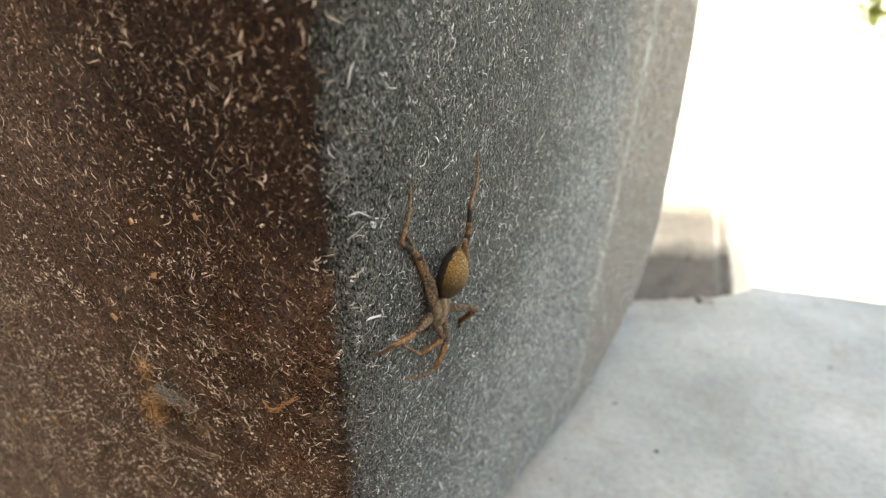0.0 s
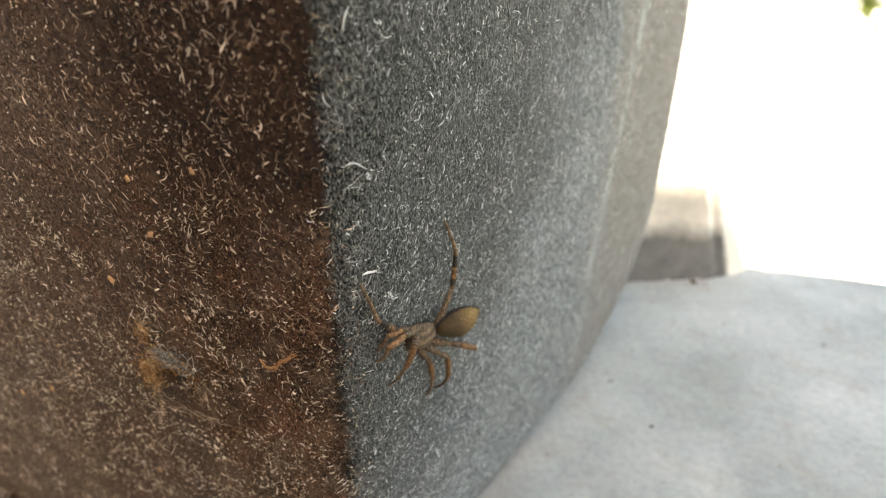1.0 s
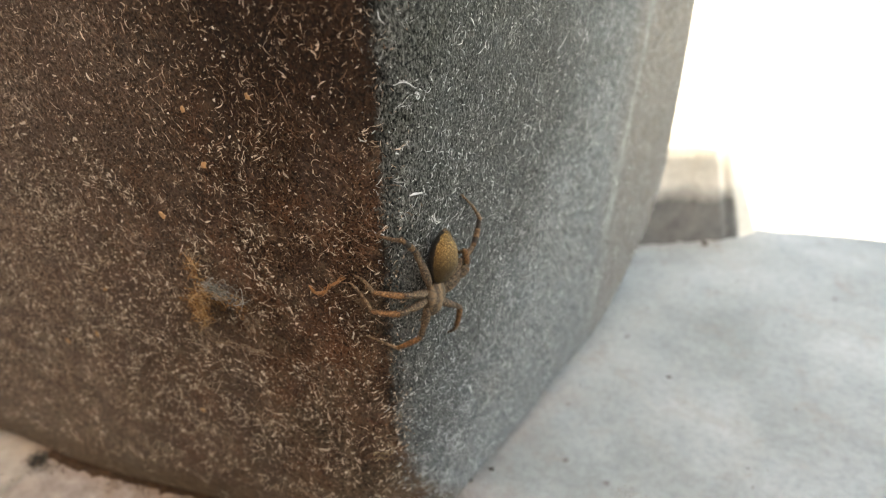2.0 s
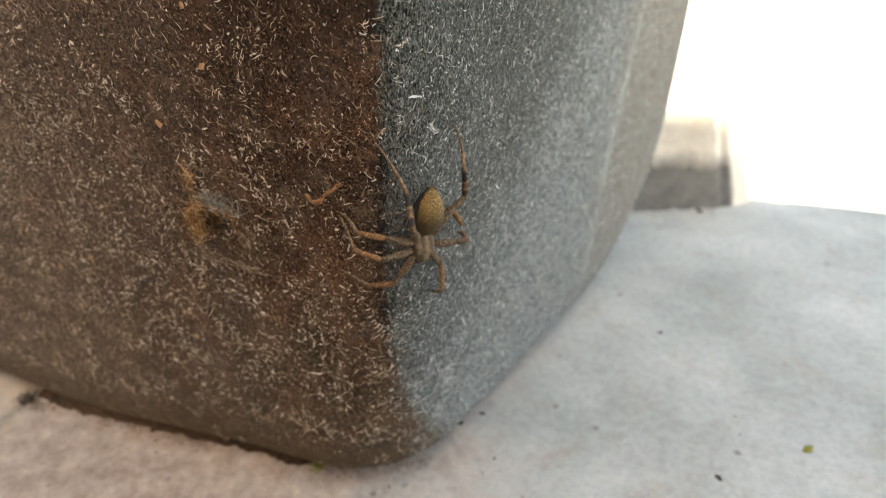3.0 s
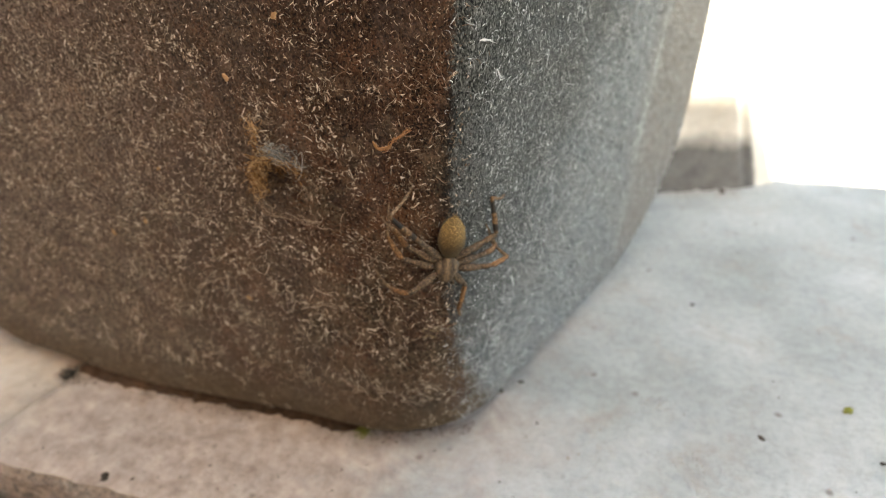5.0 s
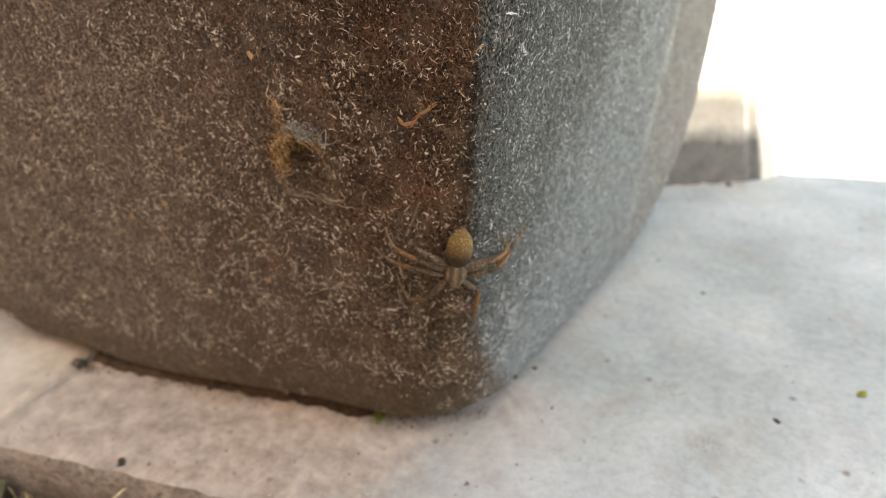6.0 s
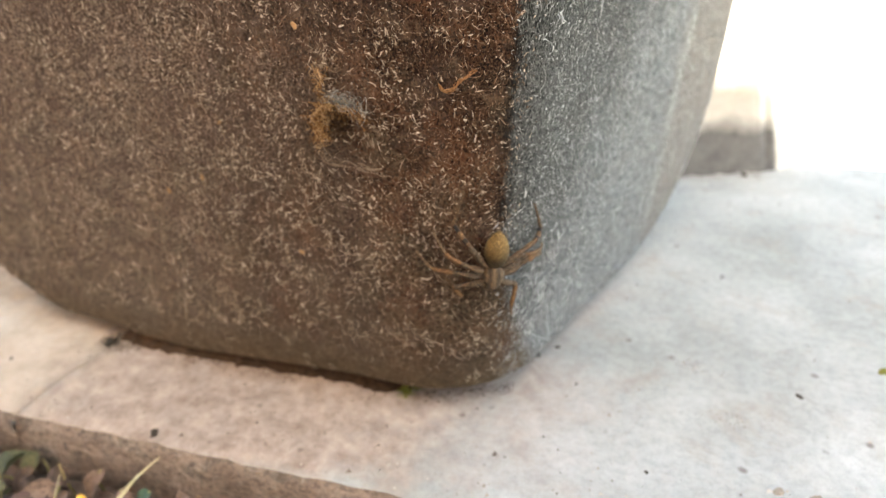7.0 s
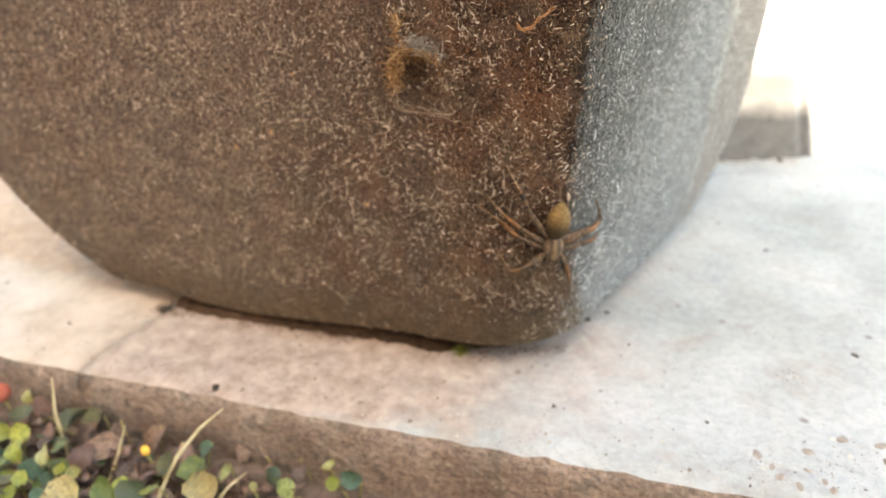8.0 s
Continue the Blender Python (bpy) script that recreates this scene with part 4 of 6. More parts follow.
STRAW = plain_rough("straw_blade", (0.32, 0.27, 0.14), (0.50, 0.43, 0.27), 0.003, 0.0001)


def leaf_bm(r, stretch=1.15, cup=0.18, thick=0.00016, curl=0.0, seed=0):
    """A round leaf with a mid fold, two skins thick, growing along +y from its stalk."""
    bm = bmesh.new()
    seg, rings = 14, 4
    for side in (1, -1):
        c = bm.verts.new((0, r * stretch, side * thick))
        prev = None
        first = None
        for k in range(1, rings + 1):
            row = []
            for a in range(seg):
                th = 2 * math.pi * a / seg
                q = k / rings
                wob = 1 + 0.24 * noise.noise((math.cos(th) * 1.5 + seed, math.sin(th) * 1.5, seed)) * q
                x, y = r * q * math.sin(th) * wob, r * stretch * (1 - q * math.cos(th) * wob)
                z = cup * (x * x) / r + curl * (y - r * stretch) ** 2 / r + 0.06 * r * noise.noise((x / r * 2, y / r * 2, seed))
                row.append(bm.verts.new((x, y, z + (side * thick * (1 - 0.9 * q)))))
            for a in range(seg):
                b = (a + 1) % seg
                if prev is None:
                    f = (c, row[a], row[b])
                else:
                    f = (prev[a], row[a], row[b], prev[b])
                bm.faces.new(f if side == 1 else f[::-1])
            prev = row
    bmesh.ops.remove_doubles(bm, verts=bm.verts[:], dist=1e-6)
    return bm


def tube_bm(pts, radii, seg=6):
    bm = bmesh.new()
    rows = []
    for i, p in enumerate(pts):
        p = Vector(p)
        d = (Vector(pts[min(i + 1, len(pts) - 1)]) - Vector(pts[max(i - 1, 0)])).normalized()
        a = d.orthogonal().normalized()
        b = d.cross(a)
        rows.append([bm.verts.new(p + (a * math.cos(2 * math.pi * k / seg) + b * math.sin(2 * math.pi * k / seg)) * radii[i]) for k in range(seg)])
    for r0, r1 in zip(rows, rows[1:]):
        for k in range(seg):
            bm.faces.new((r0[k], r0[(k + 1) % seg], r1[(k + 1) % seg], r1[k]))
    bm.faces.new(rows[0][::-1])
    bm.faces.new(rows[-1])
    bmesh.ops.recalc_face_normals(bm, faces=bm.faces[:])
    return bm


def weed(x, y, height, n, r, mat, seed, lean=(0, 0)):
    rng = random.Random(seed)
    plant = tagged(new("weed"), "small creeping weed with round green leaves on soil" if mat is LEAF else "dull green creeping weed with rounded leaves on soil", "weed", group="weeds below the ledge")
    plant.location = (x, y, -0.0175)
    height *= 0.85
    for k in range(n):
        th = rng.uniform(0, 6.28)
        reach = rng.uniform(0.2, 1.0) * height * 0.75
        top = Vector((math.cos(th) * reach + lean[0], math.sin(th) * reach + lean[1], height * rng.uniform(0.55, 1.08)))
        mid = top * 0.5 + Vector((rng.uniform(-1, 1), rng.uniform(-1, 1), 1)) * height * 0.10
        part("stem", tube_bm([(0, 0, -0.002), mid, top], [0.00028, 0.00024, 0.00018]), STEM, plant)
        ob = part("leaf", leaf_bm(r * rng.uniform(0.40, 0.90), rng.uniform(0.85, 1.25), rng.uniform(0.05, 0.3), seed=seed * 7 + k), mat, plant)
        ob.matrix_basis = Matrix.Translation(top) @ pose(0, 0, 0, rng.uniform(-40, 55), rng.uniform(-35, 35), rng.uniform(0, 360))
    return plant


LEAF_LIME = leaf_material("lime_green_leaf", (0.12, 0.15, 0.024), (0.29, 0.30, 0.06))
LEAF_PALE = leaf_material("pale_yellow_green_leaf", (0.15, 0.16, 0.05), (0.29, 0.27, 0.10))
LEAF_TEAL = leaf_material("blue_green_leaf", (0.025, 0.055, 0.030), (0.07, 0.125, 0.07))
LEAF_TAN = leaf_material("yellowing_leaf", (0.22, 0.18, 0.08), (0.34, 0.28, 0.13))
LEAVES = [      # x, y, z, radius, length to width, kind of leaf
    (-0.1160, -0.0769, -0.0070, 0.0029, 1.0, LEAF_LIME),
    (-0.1026, -0.0797, -0.0060, 0.0031, 1.0, LEAF_PALE),
    (-0.1123, -0.0807, -0.0080, 0.0028, 1.0, LEAF_LIME),
    (-0.1218, -0.0775, -0.0080, 0.0027, 1.0, LEAF_LIME),
    (-0.0987, -0.0801, -0.0090, 0.0016, 1.2, LEAF_LIME),
    (-0.1013, -0.0865, -0.0060, 0.0020, 1.1, LEAF_LIME),
    (-0.1052, -0.0823, -0.0100, 0.0038, 1.0, LEAF_TEAL),
    (-0.0977, -0.0834, -0.0080, 0.0016, 1.0, LEAF_TEAL),
    (-0.0962, -0.0829, -0.0090, 0.0017, 0.9, LEAF_LIME),
    (-0.0951, -0.0798, -0.0090, 0.0019, 0.8, LEAF_PALE),
    (-0.0981, -0.0757, -0.0100, 0.0033, 1.4, LEAF_PINK),
    (-0.0722, -0.0789, -0.0070, 0.0024, 1.0, LEAF),
    (-0.0599, -0.0760, -0.0040, 0.0042, 1.0, LEAF_TAN),
    (-0.0705, -0.0649, -0.0080, 0.0025, 1.0, LEAF_TEAL),
    (-0.0709, -0.0691, -0.0100, 0.0035, 1.1, LEAF),
    (-0.0775, -0.0701, -0.0100, 0.0030, 1.2, LEAF_DULL),
    (-0.0909, -0.0851, -0.0080, 0.0042, 1.0, LEAF_TAN),
    (-0.0835, -0.0815, -0.0080, 0.0035, 1.0, LEAF),
    (-0.0768, -0.0799, -0.0080, 0.0035, 1.1, LEAF_DULL),
    (-0.1119, -0.0670, -0.0100, 0.0050, 1.0, LEAF_DULL),
    (-0.1073, -0.0646, -0.0100, 0.0034, 1.2, LEAF_DULL),
    (-0.1234, -0.0719, -0.0080, 0.0033, 1.3, LEAF_DULL),
    (-0.1306, -0.0659, -0.0090, 0.0023, 1.2, LEAF_PALE),
    (-0.0971, -0.0706, -0.0110, 0.0045, 1.3, LEAF_DRY),
    (-0.0854, -0.0733, -0.0110, 0.0043, 1.2, LEAF_DRY),
    (-0.0620, -0.0682, -0.0080, 0.0017, 2.0, LEAF_PALE),
    (-0.0426, -0.0588, -0.0090, 0.0014, 1.8, LEAF_PALE),
    (-0.0369, -0.0590, -0.0110, 0.0026, 1.3, LEAF_TEAL),
    (-0.0394, -0.0619, -0.0100, 0.0020, 1.0, LEAF_LIME),
    (-0.0577, -0.0612, -0.0080, 0.0011, 2.4, LEAF_DRY),
    (-0.0532, -0.0647, -0.0100, 0.0024, 1.2, LEAF_DULL),
    (-0.0483, -0.0667, -0.0100, 0.0028, 1.0, LEAF),
    (-0.0534, -0.0698, -0.0080, 0.0016, 2.4, LEAF_PALE),
    (-0.1072, -0.0872, -0.0100, 0.0029, 1.0, LEAF_DULL),
    (-0.1057, -0.0695, -0.0120, 0.0035, 1.4, LEAF_DRY),
    (-0.1159, -0.0710, -0.0120, 0.0033, 1.2, LEAF_PINK),
    (-0.1257, -0.0659, -0.0110, 0.0032, 1.2, LEAF_PINK),
    (-0.1258, -0.0618, -0.0110, 0.0027, 1.4, LEAF_DULL),
    (-0.0987, -0.0648, -0.0120, 0.0033, 1.4, LEAF_DRY),
    (-0.0890, -0.0634, -0.0120, 0.0038, 1.3, LEAF_DRY),
    (-0.0782, -0.0643, -0.0120, 0.0026, 1.6, LEAF_PINK),
    (-0.0508, -0.0588, -0.0130, 0.0025, 1.5, LEAF_DRY),
    (-0.0664, -0.0591, -0.0130, 0.0024, 1.5, LEAF_DRY),
]


def leafy_weed(x, y, z, r, stretch, mat, seed):
    """One stalk rising from the soil to a single broad leaf, turned up to the light."""
    rng = random.Random(seed)
    kind = {LEAF_LIME: "lime green", LEAF_PALE: "pale yellow-green", LEAF_TEAL: "blue-green", LEAF_TAN: "yellowing", LEAF_DRY: "withered brown", LEAF_PINK: "withered pinkish"}.get(mat, "dull green")
    plant = tagged(new("weed"), "small creeping weed with a " + kind + " rounded leaf on soil", "weed", group="weeds below the ledge")
    foot = Vector((x + rng.uniform(-1, 1) * 0.003, y + rng.uniform(0.0, 1) * 0.003, -0.0175))
    plant.location = foot
    top = Vector((x, y, z)) - foot
    face = Vector((0.4 + rng.uniform(-0.7, 0.7), -0.4 + rng.uniform(-0.7, 0.7), 0.75)).normalized()
    turn = Matrix.Rotation(rng.uniform(0, 6.28), 3, face)
    ay = turn @ face.orthogonal().normalized()
    m = Matrix((ay.cross(face), ay, face)).transposed().to_4x4()
    stalk = top - ay * r * 0.95 * stretch ** 0.5
    part("stem", tube_bm([(0, 0, -0.002), stalk * 0.5 + Vector((rng.uniform(-1, 1), rng.uniform(-1, 1), 1)) * 0.001, stalk], [0.0003, 0.00026, 0.0002]), STEM, plant)
    leaf = part("leaf", leaf_bm(r / stretch ** 0.5, stretch, rng.uniform(0.1, 0.6), 0.00016, rng.uniform(-0.35, 0.35), seed), mat, plant)
    leaf.matrix_basis = Matrix.Translation(stalk) @ m


for k, leaf_row in enumerate(LEAVES):
    leafy_weed(*leaf_row[:3], 0.80 * leaf_row[3], *leaf_row[4:], 200 + k)
for k in range(16):
    weed(-0.142 + 0.0066 * k + 0.002 * math.sin(k * 3.1), -0.0830 + 0.0045 * math.sin(k * 2.3), 0.0070 + 0.003 * abs(math.sin(k * 1.7)), 9, 0.0022 + 0.0007 * abs(math.sin(k)), (LEAF_DULL, LEAF_LIME, LEAF, LEAF_TEAL)[k % 4], 30 + k)
for k in range(10):
    weed(-0.140 + 0.0085 * k + 0.003 * math.sin(k * 5.3), -0.0745 + 0.0007 * k + 0.002 * math.sin(k * 1.9), 0.0045 + 0.002 * abs(math.sin(k * 2.7)), 4, 0.0017 + 0.0007 * abs(math.sin(k * 1.3)), LEAF_DULL, 70 + k)


def twig(x, y, length, turn, seed):
    rng = random.Random(seed)
    pts = [(length * (f - 0.5), rng.uniform(-1, 1) * length * 0.05, rng.uniform(-1, 1) * length * 0.04) for f in (0, 0.25, 0.5, 0.75, 1)]
    bm = tube_bm(pts, [0.00035, 0.0003, 0.0003, 0.00022, 0.00012], 6)
    me = bpy.data.meshes.new("twig")
    bm.to_mesh(me)
    bm.free()
    me.materials.append(LEAF_DRY)
    ob = tagged(new("twig", me), "thin brown dead twig lying on soil", "twig", group="leaf litter")
    ob.matrix_basis = pose(x, y, -0.0142 + rng.uniform(0, 0.002), 0, rng.uniform(-12, 12), turn)


rt = random.Random(77)
for k in range(26):
    tx = rt.uniform(-0.145, -0.04)
    twig(tx, rt.uniform(-0.084, -0.0585 + 0.1 * tx), rt.uniform(0.005, 0.014), rt.uniform(0, 180), k)


def dry_leaf(x, y, z, r, seed):
    rng = random.Random(seed)
    bm = leaf_bm(r, rng.uniform(1.0, 1.6), rng.uniform(0.3, 0.9), 0.0002, rng.uniform(-0.4, 0.4), seed)
    me = bpy.data.meshes.new("dry_leaf")
    bm.to_mesh(me)
    bm.free()
    me.materials.append(LEAF_PINK if seed % 4 == 0 else LEAF_DRY)
    for p in me.polygons:
        p.use_smooth = True
    ob = tagged(new("dry_leaf", me), "curled brown dead leaf lying on soil", "dead leaf", group="leaf litter")
    ob.matrix_basis = pose(x, y, z, rng.uniform(-35, 35), rng.uniform(-40, 40), rng.uniform(0, 360))


rl = random.Random(21)
for k in range(290):
    lx = rl.uniform(-0.155, -0.035)
    dry_leaf(lx, rl.uniform(-0.089, -0.0565 + 0.1 * lx), -0.0160 + rl.uniform(0, 0.005), rl.uniform(0.0007, 0.0021), 60 + k)


dry_leaf(-0.061, -0.0790, -0.0075, 0.0034, 903)


def blade(pts, w, label):
    bm = tube_bm(pts, [w * (1 - 0.75 * (i / (len(pts) - 1)) ** 2) for i in range(len(pts))], 5)
    me = bpy.data.meshes.new("grass_blade")
    bm.to_mesh(me)
    bm.free()
    me.materials.append(STRAW)
    ob = new("grass_blade", me)
    return tagged(ob, label, "grass blade")


blade([(-0.0745, -0.0800, -0.017), (-0.0725, -0.0765, -0.0095), (-0.0715, -0.0715, -0.0045), (-0.0695, -0.0655, -0.0010), (-0.0675, -0.0600, 0.0005)], 0.0006, "pale straw grass blade leaning to the ledge")
blade([(-0.1120, -0.0710, -0.016), (-0.1145, -0.0690, -0.007), (-0.1165, -0.0655, 0.0005)], 0.0005, "short straw stalk beside the ledge")
blade([(-0.064, -0.0740, -0.016), (-0.0600, -0.0705, -0.010), (-0.0560, -0.0680, -0.0065)], 0.0004, "short straw grass blade in the weeds")
blade([(-0.093, -0.0745, -0.016), (-0.0905, -0.0715, -0.009), (-0.0900, -0.0685, -0.004)], 0.0004, "thin yellowing grass stem in the weeds")


def bud(x, y, z, r, mat, label):
    bm = bmesh.new()
    bmesh.ops.create_uvsphere(bm, u_segments=14, v_segments=10, radius=r)
    for v in bm.verts:
        v.co.z *= 1.25
        v.co *= 1 + 0.12 * noise.noise(v.co * 700)
    b = tagged(new("flower_bud"), label, "flower bud")
    b.location = (x, y, -0.0175)
    ob = part("bud", bm, mat, b)
    ob.location = (0, 0, z + 0.0175)
    part("stem", tube_bm([(0, 0, -0.002), (0.0006, 0.0003, (z + 0.0175) * 0.5), (0, 0, z + 0.0175 - r)], [0.0003, 0.00025, 0.0003]), STEM, b)


bud(-0.1312, -0.0705, -0.0040, 0.0021, plain_rough("red_petals", (0.30, 0.07, 0.045), (0.46, 0.14, 0.09), 0.001, 0.0001), "round red flower bud among weeds")
bud(-0.0835, -0.0700, -0.0080, 0.0010, plain_rough("orange_petals", (0.70, 0.35, 0.05), (0.80, 0.48, 0.10), 0.001, 0.0001), "tiny orange flower bud among weeds")


# ---- far shrub beyond the ledge ----
def shrub(x, y, z, h, seed):
    rng = random.Random(seed)
    ob = tagged(new("shrub"), "sunlit yellow-green shrub beyond the ledge", "shrub")
    ob.location = (x, y, z)
    mat = leaf_material("sunlit_leaf", (0.035, 0.055, 0.008), (0.12, 0.14, 0.02))
    tips = []
    for k in range(16):
        th, rr = rng.uniform(0, 6.28), rng.uniform(0.2, 1.0)
        tip = Vector((math.cos(th) * h * 0.55 * rr, math.sin(th) * h * 0.55 * rr, h * rng.uniform(0.12, 1.0)))
        part("branch", tube_bm([(0, 0, 0), tip * 0.5 + Vector((0, 0, h * 0.1)), tip], [0.006, 0.004, 0.0015]), STEM, ob)
        tips.append(tip)
    low = Vector((0.2815 - x, 1.187 - y, -0.004 - z))
    part("branch", tube_bm([(0, 0, 0.02), low * 0.5 + Vector((0, 0, 0.03)), low], [0.005, 0.003, 0.001]), STEM, ob)
    v, f = [], []
    for tip in tips + [low]:
        for _ in range(70):
            c = tip + Vector((rng.gauss(0, 1), rng.gauss(0, 1), rng.gauss(0, 0.8))) * h * (0.05 if tip is low else 0.13)
            m = Matrix.Translation(c) @ Euler((rng.uniform(0, 6.28), rng.uniform(-0.8, 0.8), rng.uniform(0, 6.28))).to_matrix().to_4x4()
            b = len(v)
            L = rng.uniform(0.012, 0.022)
            for p in ((0, 0, 0), (0.35, 0.4, 0.1), (0, 1, 0), (-0.35, 0.4, 0.1), (0, 0.45, -0.05)):
                v.append(m @ (Vector(p) * L))
            f += [(b, b + 1, b + 4), (b + 1, b + 2, b + 4), (b + 2, b + 3, b + 4), (b + 3, b, b + 4)]
    cr = new("crown", mesh("crown", v, f, mat))
    cr.parent = ob


shrub(0.43, 1.20, -0.05, 0.30, 3)


# ---- the spider ----
def spider_skin(name, dark, mid, light, band=0.0, size=0.0012):
    m = Mat(name, 0.75, spec=0.3)
    col = m.ramp(m.noise(size, 5, 0.75), [(0.38, dark), (0.5, mid), (0.64, light)])
    if band:
        sep = m.n("SeparateXYZ")
        m.link(m.coords(), sep.inputs[0])
        along = m.math("ADD", m.math("MULTIPLY", sep.outputs[1], 100.0), m.math("MULTIPLY", m.noise(0.0005), 0.04))
        bands = m.ramp(along, [(0.0, grey(0.2)), (0.06, grey(0.2)), (0.09, grey(0.95)), (0.17, grey(0.95)), (0.20, grey(0)), (0.34, grey(0)), (0.37, grey(0.97)), (0.53, grey(0.97)), (0.56, grey(0.1))])
        col = m.mix(bands, col, (0.010, 0.007, 0.005))
    m.color(col)
    return m.bump(m.noise(0.00012, 4, 0.8), 0.00006, 0.9).m


def abdomen_skin():
    m = Mat("golden_hairy_abdomen", 0.7, spec=0.3)
    sep = m.n("SeparateXYZ")
    m.link(m.coords(), sep.inputs[0])
    gold = m.ramp(m.noise(0.0002, 4, 0.85), [(0.36, (0.030, 0.017, 0.004)), (0.5, (0.125, 0.070, 0.017)), (0.66, (0.40, 0.27, 0.10))])
    # paired dark chevrons along the back
    vee = m.math("SINE", m.math("ADD", m.math("MULTIPLY", sep.outputs[1], 7500.0), m.math("MULTIPLY", m.math("ABSOLUTE", sep.outputs[0]), 6500.0)))
    mark = m.math("MULTIPLY", m.ramp(vee, [(0.45, grey(0)), (0.9, grey(0.9))]), m.ramp(m.math("MULTIPLY", m.math("ABSOLUTE", sep.outputs[0]), 1000.0), [(0.5, grey(1)), (1.2, grey(0))]))
    col = m.mix(mark, gold, (0.09, 0.05, 0.015))
    col = m.mix(m.ramp(m.math("MULTIPLY", m.math("ADD", m.math("MULTIPLY", sep.outputs[1], 1000.0), m.math("ADD", m.math("MULTIPLY", m.noise(0.0008, 4), 1.4), 5.5)), 0.24), [(0.15, grey(0)), (0.9, grey(0.88))]), col, (0.03, 0.02, 0.008))
    # near-black velvet flanks
    low = m.math("ADD", m.math("MULTIPLY", sep.outputs[2], 1000.0), m.math("MULTIPLY", m.noise(0.0005, 3), 0.6))
    col = m.mix(m.ramp(low, [(0.85, grey(1)), (1.15, grey(0))]), col, (0.012, 0.010, 0.008))
    m.color(col)
    return m.bump(m.noise(0.00014, 4, 0.8), 0.00008, 0.9).m


def carapace_skin():
    """Grey-brown with a pale middle, dark bands either side and pale margins."""
    m = Mat("striped_carapace", 0.7, spec=0.3)
    sep = m.n("SeparateXYZ")
    m.link(m.coords(), sep.inputs[0])
    side = m.math("ADD", m.math("MULTIPLY", m.math("ABSOLUTE", sep.outputs[0]), 560.0), m.math("MULTIPLY", m.math("SUBTRACT", m.noise(0.0006, 5, 0.7), 0.5), 0.8))
    col = m.ramp(side, [(0.05, (0.20, 0.130, 0.068)), (0.20, (0.115, 0.068, 0.032)), (0.36, (0.040, 0.024, 0.013)), (0.52, (0.048, 0.030, 0.017)), (0.68, (0.175, 0.115, 0.062)), (0.84, (0.13, 0.082, 0.044)), (1.0, (0.06, 0.041, 0.027))])
    # dark lines radiating from the middle
    spoke = m.n("Math")
    spoke.operation = "ARCTAN2"
    m.link(m.math("SUBTRACT", sep.outputs[1], 0.0018), spoke.inputs[0])
    m.link(sep.outputs[0], spoke.inputs[1])
    rays = m.math("SINE", m.math("MULTIPLY", spoke.outputs[0], 9.0))
    col = m.mix(m.ramp(rays, [(0.55, grey(0)), (0.95, grey(0.6))]), col, (0.030, 0.019, 0.012))
    col = m.mix(m.ramp(m.noise(0.0003, 4, 0.8), [(0.45, grey(0)), (0.62, grey(0.5))]), col, (0.15, 0.118, 0.085))
    m.color(col)
    return m.bump(m.noise(0.00012, 4, 0.8), 0.00006, 0.9).m


CARAPACE = carapace_skin()
LEGSKIN = spider_skin("grey_brown_hairy_leg", (0.014, 0.009, 0.006), (0.072, 0.046, 0.026), (0.22, 0.150, 0.092), size=0.0003)
TIBIASKIN = spider_skin("tan_hairy_shin", (0.034, 0.016, 0.006), (0.130, 0.062, 0.023), (0.30, 0.165, 0.075), size=0.0003)
FOOTSKIN = spider_skin("dusky_tan_foot", (0.026, 0.016, 0.008), (0.115, 0.068, 0.035), (0.27, 0.18, 0.105), size=0.0004)
SHINSKIN = spider_skin("banded_shin", (0.030, 0.015, 0.006), (0.105, 0.054, 0.022), (0.26, 0.155, 0.078), band=1.0, size=0.0005)
ABDOMEN = abdomen_skin()
EYE = Mat("eye_gloss", 0.08, spec=0.8).color((0.006, 0.005, 0.005)).m


def loft_bm(rows, seg=22, bumpy=0.0):
    """Rows of (y, half width, half height, centre z) closed at both ends."""
    bm = bmesh.new()
    rings = []
    for y, w, h, cz in rows:
        rings.append([bm.verts.new((w * math.sin(2 * math.pi * k / seg), y, cz + h * math.cos(2 * math.pi * k / seg))) for k in range(seg)])
    for a, b in zip(rings, rings[1:]):
        for k in range(seg):
            bm.faces.new((a[k], a[(k + 1) % seg], b[(k + 1) % seg], b[k]))
    bm.faces.new(rings[0])
    bm.faces.new(rings[-1][::-1])
    for v in bm.verts:
        v.co += Vector(noise.noise_vector(v.co * 1500)) * bumpy
    bmesh.ops.recalc_face_normals(bm, faces=bm.faces[:])
    return bm


